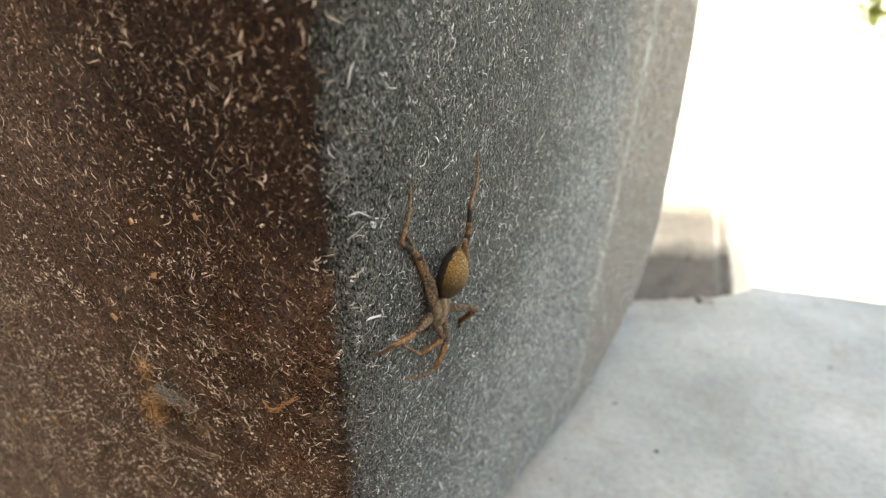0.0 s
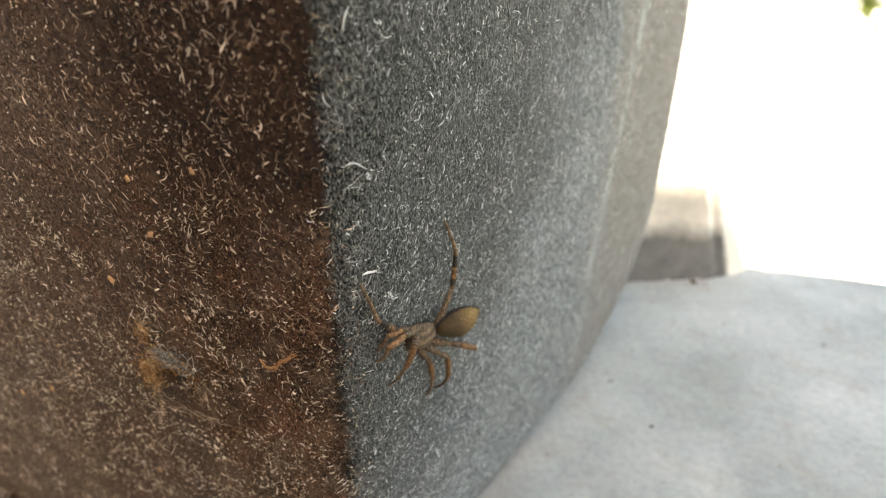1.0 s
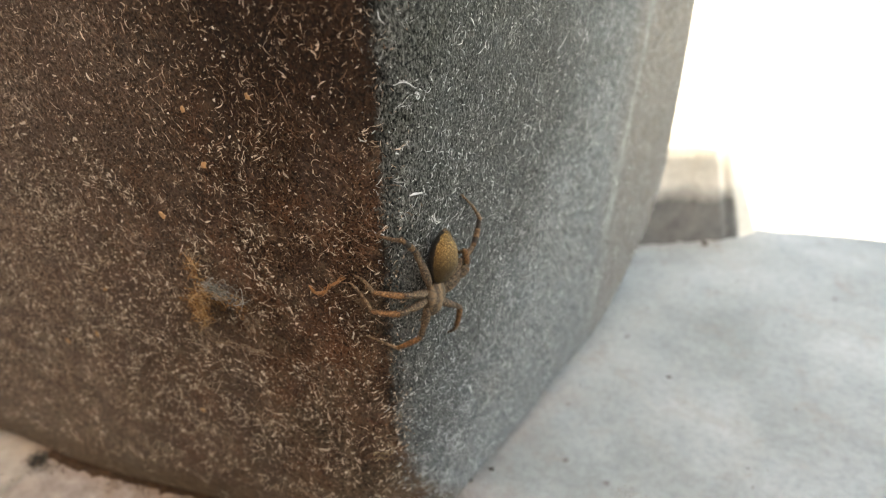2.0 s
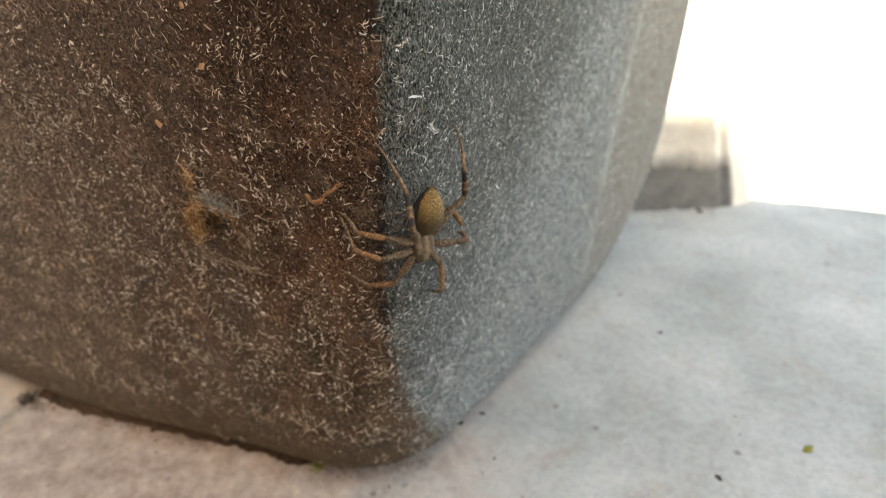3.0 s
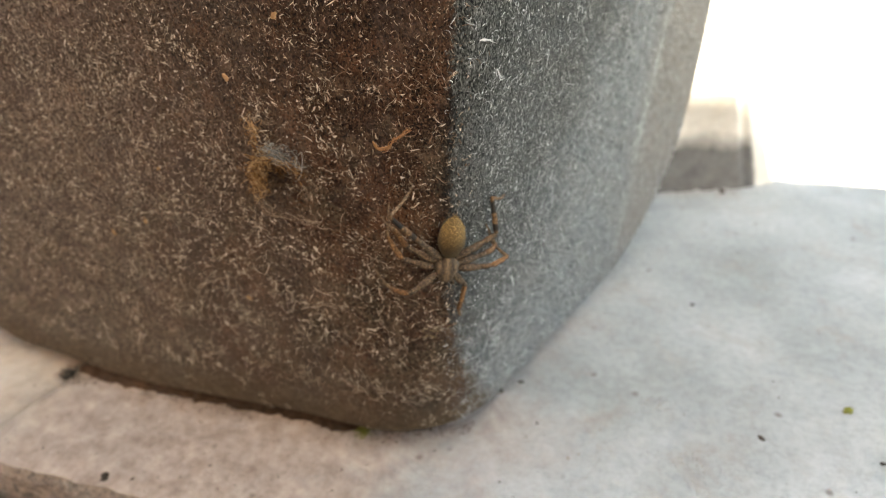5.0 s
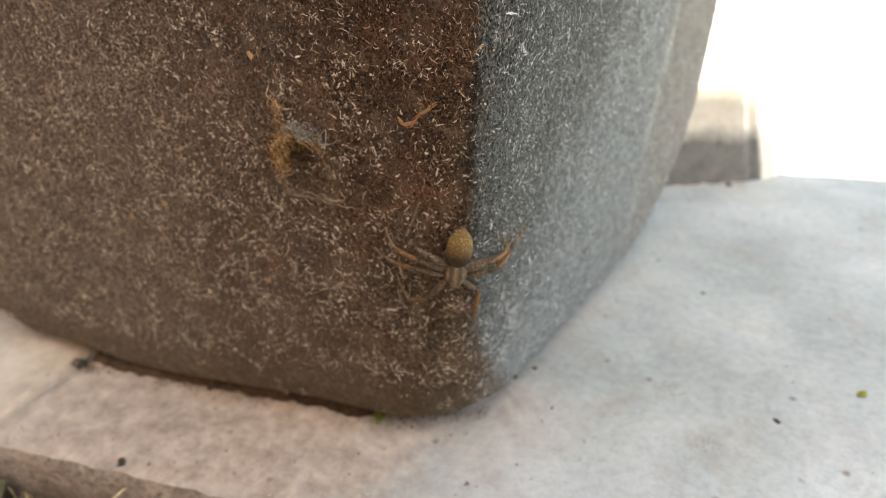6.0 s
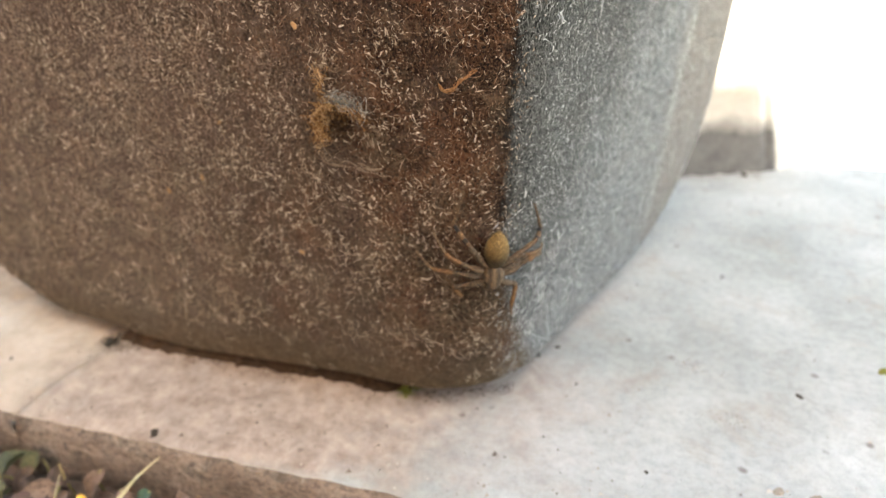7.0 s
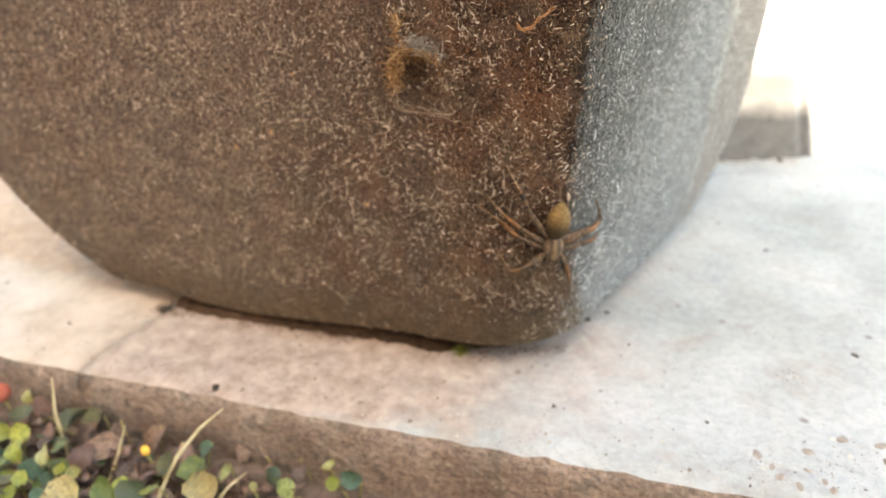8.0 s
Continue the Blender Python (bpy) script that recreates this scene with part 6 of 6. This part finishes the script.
ANKLE_WAY = {
    "R1": [(0, 0.0109, -0.0235, 0.0792), (0.5, 0.0117, -0.0239, 0.0769), (0.9, 0.0094, -0.0221, 0.0725), (1, 0.0112, -0.0285, 0.0736), (1.2, 0.0069, -0.0357, 0.0693), (1.5, 0.0072, -0.0307, 0.0676), (2, 0.0045, -0.0336, 0.0657), (2.2, 0.0043, -0.0303, 0.0646), (2.75, 0.0021, -0.0336, 0.0625), (3.5, -0.0007, -0.0361, 0.0603), (4, -0.0044, -0.0368, 0.0591), (4.5, -0.0059, -0.0381, 0.0562), (5.25, -0.0069, -0.0366, 0.0506), (6, -0.0087, -0.0353, 0.0436), (6.5, -0.0075, -0.0347, 0.0407), (7, -0.0057, -0.0342, 0.0373), (7.5, -0.0086, -0.0371, 0.0356), (8, -0.0093, -0.0340, 0.0307)],
    "R2": [(0, 0.0120, -0.0326, 0.0871), (0.5, 0.0105, -0.0283, 0.0838), (0.9, 0.0087, -0.0269, 0.0792), (1, 0.0110, -0.0323, 0.0794), (1.2, 0.0036, -0.0364, 0.0781), (1.5, 0.0033, -0.0356, 0.0747), (2, 0.0038, -0.0378, 0.0748), (2.2, 0.0039, -0.0366, 0.0724), (2.75, 0.0021, -0.0378, 0.0705), (3.5, 0.0003, -0.0389, 0.0681), (4, -0.0033, -0.0360, 0.0639), (4.5, -0.0033, -0.0392, 0.0649), (5.25, -0.0061, -0.0378, 0.0587), (6, -0.0099, -0.0363, 0.0513), (6.5, -0.0084, -0.0368, 0.0469), (7, -0.0101, -0.0365, 0.0437), (7.5, -0.0115, -0.0352, 0.0406), (8, -0.0107, -0.0349, 0.0416)],
    "R3": [(0, 0.0124, -0.0254, 0.0961), (0.5, 0.0117, -0.0248, 0.0882), (0.9, 0.0102, -0.0236, 0.0837), (1, 0.0103, -0.0308, 0.0802), (1.2, 0.0065, -0.0321, 0.0872), (1.5, 0.0061, -0.0374, 0.0846), (2, 0.0050, -0.0386, 0.0785), (2.2, 0.0052, -0.0382, 0.0758), (2.75, 0.0031, -0.0384, 0.0738), (3.5, 0.0014, -0.0384, 0.0714), (4, 0.0000, -0.0402, 0.0694), (4.5, -0.0042, -0.0362, 0.0663), (5.25, -0.0056, -0.0371, 0.0615), (6, -0.0086, -0.0382, 0.0553), (6.5, -0.0059, -0.0379, 0.0500), (7, -0.0074, -0.0364, 0.0471), (7.5, -0.0110, -0.0357, 0.0449), (8, -0.0098, -0.0358, 0.0433)],
    "R4": [(0, 0.0122, -0.0283, 0.0992), (0.5, 0.0115, -0.0277, 0.0910), (0.9, 0.0102, -0.0267, 0.0863), (1, 0.0097, -0.0319, 0.0834), (1.2, 0.0099, -0.0286, 0.0925), (1.5, 0.0096, -0.0379, 0.0909), (2, 0.0101, -0.0385, 0.0869), (2.2, 0.0105, -0.0401, 0.0839), (2.75, 0.0082, -0.0361, 0.0810), (3.5, 0.0077, -0.0323, 0.0775), (4, 0.0030, -0.0351, 0.0701), (4.5, 0.0018, -0.0421, 0.0718), (5.25, -0.0023, -0.0393, 0.0647), (6, -0.0074, -0.0363, 0.0567), (6.5, -0.0047, -0.0354, 0.0526), (7, -0.0060, -0.0354, 0.0527), (7.5, -0.0055, -0.0412, 0.0530), (8, -0.0054, -0.0396, 0.0499)],
    "L1": [(0, 0.0122, -0.0218, 0.0756), (0.5, 0.0118, -0.0184, 0.0713), (0.9, 0.0092, -0.0163, 0.0672), (1, 0.0106, -0.0194, 0.0644), (1.2, 0.0101, -0.0308, 0.0663), (1.5, 0.0113, -0.0255, 0.0677), (2, 0.0106, -0.0249, 0.0650), (2.2, 0.0103, -0.0216, 0.0659), (2.75, 0.0098, -0.0264, 0.0606), (3.5, 0.0080, -0.0306, 0.0554), (4, 0.0071, -0.0325, 0.0538), (4.5, 0.0039, -0.0322, 0.0482), (5.25, 0.0033, -0.0318, 0.0448), (6, 0.0022, -0.0316, 0.0406), (6.5, 0.0024, -0.0311, 0.0357), (7, 0.0027, -0.0306, 0.0346), (7.5, 0.0020, -0.0293, 0.0320), (8, 0.0013, -0.0287, 0.0271)],
    "L2": [(0, 0.0137, -0.0153, 0.0801), (0.5, 0.0145, -0.0152, 0.0802), (0.9, 0.0126, -0.0136, 0.0760), (1, 0.0132, -0.0190, 0.0651), (1.2, 0.0110, -0.0227, 0.0707), (1.5, 0.0130, -0.0214, 0.0758), (2, 0.0107, -0.0210, 0.0738), (2.2, 0.0106, -0.0199, 0.0753), (2.75, 0.0107, -0.0209, 0.0683), (3.5, 0.0105, -0.0219, 0.0614), (4, 0.0092, -0.0247, 0.0586), (4.5, 0.0097, -0.0273, 0.0586), (5.25, 0.0090, -0.0273, 0.0549), (6, 0.0073, -0.0274, 0.0507), (6.5, 0.0056, -0.0259, 0.0457), (7, 0.0056, -0.0253, 0.0430), (7.5, 0.0056, -0.0263, 0.0396), (8, 0.0050, -0.0250, 0.0353)],
    "L3": [(0, 0.0158, -0.0173, 0.0947), (0.5, 0.0142, -0.0120, 0.0882), (0.9, 0.0129, -0.0109, 0.0842), (1, 0.0166, -0.0154, 0.0689), (1.2, 0.0113, -0.0190, 0.0776), (1.5, 0.0134, -0.0221, 0.0836), (2, 0.0136, -0.0269, 0.0799), (2.2, 0.0137, -0.0271, 0.0798), (2.75, 0.0121, -0.0253, 0.0728), (3.5, 0.0112, -0.0234, 0.0657), (4, 0.0099, -0.0244, 0.0638), (4.5, 0.0084, -0.0253, 0.0579), (5.25, 0.0083, -0.0265, 0.0551), (6, 0.0070, -0.0281, 0.0517), (6.5, 0.0066, -0.0271, 0.0501), (7, 0.0062, -0.0258, 0.0441), (7.5, 0.0056, -0.0283, 0.0452), (8, 0.0056, -0.0266, 0.0390)],
    "L4": [(0, 0.0158, -0.0146, 0.0989), (0.5, 0.0144, -0.0146, 0.0942), (0.9, 0.0135, -0.0138, 0.0900), (1, 0.0141, -0.0150, 0.0857), (1.2, 0.0121, -0.0158, 0.0827), (1.5, 0.0143, -0.0224, 0.0896), (2, 0.0127, -0.0176, 0.0805), (2.2, 0.0128, -0.0182, 0.0826), (2.75, 0.0130, -0.0236, 0.0809), (3.5, 0.0121, -0.0290, 0.0794), (4, 0.0114, -0.0295, 0.0753), (4.5, 0.0100, -0.0331, 0.0716), (5.25, 0.0087, -0.0282, 0.0611), (6, 0.0069, -0.0233, 0.0504), (6.5, 0.0068, -0.0229, 0.0485), (7, 0.0064, -0.0243, 0.0484), (7.5, 0.0061, -0.0258, 0.0488), (8, 0.0056, -0.0217, 0.0382)],
}
FOOT_WAY = {
    "R1": [(0, 0.0102, -0.0267, 0.0827), (0.5, 0.0091, -0.0278, 0.0756), (0.9, 0.0067, -0.0259, 0.0711), (1, 0.0082, -0.0289, 0.0699), (1.2, 0.0047, -0.0337, 0.0703), (1.5, 0.0047, -0.0337, 0.0703), (2, 0.0010, -0.0354, 0.0684), (2.2, 0.0010, -0.0354, 0.0684), (2.75, -0.0018, -0.0356, 0.0656), (3.5, -0.0047, -0.0355, 0.0629), (4, -0.0090, -0.0354, 0.0582), (4.5, -0.0087, -0.0351, 0.0586), (5.25, -0.0098, -0.0349, 0.0532), (6, -0.0108, -0.0346, 0.0478), (6.5, -0.0100, -0.0345, 0.0448), (7, -0.0088, -0.0343, 0.0410), (7.5, -0.0117, -0.0337, 0.0342), (8, -0.0119, -0.0338, 0.0347)],
    "R2": [(0, 0.0081, -0.0317, 0.0842), (0.5, 0.0087, -0.0325, 0.0858), (0.9, 0.0070, -0.0312, 0.0811), (1, 0.0082, -0.0309, 0.0756), (1.2, 0.0004, -0.0364, 0.0787), (1.5, 0.0004, -0.0364, 0.0787), (2, 0.0001, -0.0363, 0.0779), (2.2, 0.0001, -0.0363, 0.0779), (2.75, -0.0017, -0.0361, 0.0733), (3.5, -0.0035, -0.0357, 0.0688), (4, -0.0028, -0.0360, 0.0688), (4.5, -0.0046, -0.0356, 0.0681), (5.25, -0.0095, -0.0353, 0.0604), (6, -0.0145, -0.0348, 0.0527), (6.5, -0.0131, -0.0348, 0.0473), (7, -0.0141, -0.0344, 0.0458), (7.5, -0.0126, -0.0345, 0.0454), (8, -0.0151, -0.0345, 0.0440)],
    "R3": [(0, 0.0119, -0.0271, 0.1006), (0.5, 0.0108, -0.0275, 0.0921), (0.9, 0.0096, -0.0265, 0.0875), (1, 0.0073, -0.0305, 0.0765), (1.2, 0.0018, -0.0363, 0.0863), (1.5, 0.0018, -0.0363, 0.0863), (2, 0.0008, -0.0362, 0.0792), (2.2, 0.0008, -0.0362, 0.0792), (2.75, -0.0008, -0.0362, 0.0759), (3.5, -0.0025, -0.0359, 0.0727), (4, -0.0018, -0.0357, 0.0694), (4.5, -0.0030, -0.0363, 0.0710), (5.25, -0.0073, -0.0355, 0.0640), (6, -0.0117, -0.0350, 0.0570), (6.5, -0.0095, -0.0347, 0.0500), (7, -0.0103, -0.0347, 0.0505), (7.5, -0.0157, -0.0346, 0.0449), (8, -0.0134, -0.0344, 0.0461)],
    "R4": [(0, 0.0130, -0.0263, 0.1058), (0.5, 0.0120, -0.0310, 0.0971), (0.9, 0.0111, -0.0303, 0.0922), (1, 0.0094, -0.0343, 0.0899), (1.2, 0.0031, -0.0354, 0.0905), (1.5, 0.0031, -0.0354, 0.0905), (2, 0.0042, -0.0351, 0.0853), (2.2, 0.0042, -0.0351, 0.0853), (2.75, 0.0051, -0.0352, 0.0844), (3.5, 0.0060, -0.0352, 0.0836), (4, 0.0029, -0.0360, 0.0770), (4.5, -0.0009, -0.0357, 0.0708), (5.25, -0.0028, -0.0357, 0.0670), (6, -0.0047, -0.0358, 0.0631), (6.5, -0.0043, -0.0356, 0.0596), (7, -0.0037, -0.0357, 0.0593), (7.5, -0.0081, -0.0347, 0.0522), (8, -0.0094, -0.0344, 0.0524)],
    "L1": [(0, 0.0095, -0.0258, 0.0761), (0.5, 0.0099, -0.0221, 0.0738), (0.9, 0.0074, -0.0201, 0.0696), (1, 0.0089, -0.0187, 0.0600), (1.2, 0.0087, -0.0240, 0.0640), (1.5, 0.0087, -0.0240, 0.0640), (2, 0.0078, -0.0229, 0.0617), (2.2, 0.0078, -0.0229, 0.0617), (2.75, 0.0067, -0.0263, 0.0568), (3.5, 0.0047, -0.0296, 0.0521), (4, 0.0047, -0.0294, 0.0510), (4.5, 0.0028, -0.0297, 0.0442), (5.25, 0.0023, -0.0294, 0.0404), (6, 0.0016, -0.0289, 0.0367), (6.5, 0.0013, -0.0281, 0.0321), (7, 0.0014, -0.0276, 0.0311), (7.5, 0.0011, -0.0264, 0.0283), (8, 0.0004, -0.0254, 0.0236)],
    "L2": [(0, 0.0119, -0.0122, 0.0766), (0.5, 0.0121, -0.0132, 0.0763), (0.9, 0.0100, -0.0114, 0.0724), (1, 0.0102, -0.0179, 0.0613), (1.2, 0.0104, -0.0190, 0.0723), (1.5, 0.0104, -0.0190, 0.0723), (2, 0.0102, -0.0247, 0.0771), (2.2, 0.0102, -0.0247, 0.0771), (2.75, 0.0095, -0.0210, 0.0687), (3.5, 0.0090, -0.0173, 0.0603), (4, 0.0079, -0.0200, 0.0575), (4.5, 0.0075, -0.0228, 0.0586), (5.25, 0.0069, -0.0255, 0.0570), (6, 0.0060, -0.0282, 0.0555), (6.5, 0.0057, -0.0210, 0.0447), (7, 0.0056, -0.0206, 0.0413), (7.5, 0.0050, -0.0215, 0.0384), (8, 0.0047, -0.0201, 0.0343)],
    "L3": [(0, 0.0139, -0.0132, 0.0934), (0.5, 0.0135, -0.0159, 0.0909), (0.9, 0.0124, -0.0149, 0.0867), (1, 0.0141, -0.0119, 0.0667), (1.2, 0.0116, -0.0179, 0.0822), (1.5, 0.0116, -0.0179, 0.0822), (2, 0.0106, -0.0239, 0.0777), (2.2, 0.0106, -0.0239, 0.0777), (2.75, 0.0095, -0.0221, 0.0702), (3.5, 0.0089, -0.0205, 0.0627), (4, 0.0088, -0.0198, 0.0630), (4.5, 0.0074, -0.0281, 0.0617), (5.25, 0.0069, -0.0258, 0.0575), (6, 0.0068, -0.0235, 0.0532), (6.5, 0.0066, -0.0223, 0.0499), (7, 0.0059, -0.0210, 0.0435), (7.5, 0.0054, -0.0236, 0.0447), (8, 0.0050, -0.0218, 0.0385)],
    "L4": [(0, 0.0157, -0.0110, 0.1049), (0.5, 0.0143, -0.0145, 0.1012), (0.9, 0.0139, -0.0141, 0.0970), (1, 0.0123, -0.0163, 0.0923), (1.2, 0.0127, -0.0222, 0.0964), (1.5, 0.0127, -0.0222, 0.0964), (2, 0.0116, -0.0218, 0.0861), (2.2, 0.0116, -0.0218, 0.0861), (2.75, 0.0112, -0.0225, 0.0847), (3.5, 0.0109, -0.0233, 0.0832), (4, 0.0100, -0.0263, 0.0813), (4.5, 0.0088, -0.0271, 0.0749), (5.25, 0.0086, -0.0219, 0.0636), (6, 0.0077, -0.0166, 0.0523), (6.5, 0.0065, -0.0268, 0.0543), (7, 0.0062, -0.0277, 0.0545), (7.5, 0.0052, -0.0301, 0.0543), (8, 0.0052, -0.0258, 0.0438)],
}


def eased(keys, t, late):
    """A place on a way of footholds: each foot holds, then swings over to the next one."""
    if t <= keys[0][0]:
        return Vector(keys[0][1:])
    for a, b in zip(keys, keys[1:]):
        if t <= b[0]:
            f = (t - a[0]) / (b[0] - a[0])
            if b[0] - a[0] > 0.45:
                s = 0.12 + 0.42 * late
                f = min(1.0, max(0.0, (f - s) / 0.4))
            f = f * f * (3 - 2 * f)
            return Vector(a[1:]).lerp(Vector(b[1:]), f)
    return Vector(keys[-1][1:])


def along(keys, t):
    """A joint's place, carried with the body from row to row."""
    for a, b in zip(keys, keys[1:]):
        if t <= b[0]:
            f = max(0.0, (t - a[0]) / (b[0] - a[0]))
            at = body_at(a[0]).inverted() @ Vector(a[1:])
            return body_at(t) @ at.lerp(body_at(b[0]).inverted() @ Vector(b[1:]), f)
    return Vector(keys[-1][1:])


def body_at(t):
    for (ta, pa, fa, ua), (tb, pb, fb, ub) in zip(BODY_WAY, BODY_WAY[1:]):
        if t <= tb:
            f = max(0.0, (t - ta) / (tb - ta))
            p, y, z = (Vector(a).lerp(Vector(b), f) for a, b in ((pa, pb), (fa, fb), (ua, ub)))
            break
    else:
        p, y, z = (Vector(v) for v in BODY_WAY[-1][1:])
    y.normalize()
    z = (z - y * z.dot(y)).normalized()
    x = y.cross(z)
    return Matrix.Translation(p) @ Matrix((x, y, z)).transposed().to_4x4()


def frame_of(y, up):
    y = y.normalized()
    z = (up - y * up.dot(y)).normalized()
    return Matrix((y.cross(z), y, z)).transposed().to_4x4()


def chained(hip, knee, ankle, foot, sizes):
    """Joints moved so that the three leg pieces keep their lengths between hip and foothold."""
    a, b, c = sizes
    for _ in range(14):
        ankle = foot + (ankle - foot).normalized() * c
        knee = ankle + (knee - ankle).normalized() * b
        knee = hip + (knee - hip).normalized() * a
        ankle = knee + (ankle - knee).normalized() * b
    return knee, ankle, ankle + (foot - ankle).normalized() * c


def motions():
    times = [k / 10 for k in range(81)]
    bodies = {t: body_at(t) for t in times}
    walk(spider, [(t, bodies[t]) for t in times])
    for name, (leg, shin, foot, sx, n) in spider_legs.items():
        hip = Vector((HIPS[n][0] * sx, HIPS[n][1], -0.0002))
        sizes = (THIGH[n], SHIN[n], FOOT[n])
        late = (n + (sx > 0)) % 2
        rows = ([], [], [])
        for t in times:
            home = bodies[t].inverted()
            knee, ankle, tip = chained(hip, home @ along(KNEE_WAY[name], t), home @ along(ANKLE_WAY[name], t), home @ eased(FOOT_WAY[name], t, late), sizes)
            m = Matrix.Translation(hip) @ frame_of(knee - hip, Vector((0, 0, 1)))
            back = m.inverted()
            rows[0].append((t, m))
            rows[1].append((t, back @ Matrix.Translation(knee) @ frame_of(ankle - knee, Vector((0, 0, 1)))))
            rows[2].append((t, back @ Matrix.Translation(ankle) @ frame_of(tip - ankle, Vector((0, 0, 1)))))
        for piece, r in zip((leg, shin, foot), rows):
            walk(piece, r)


motions()
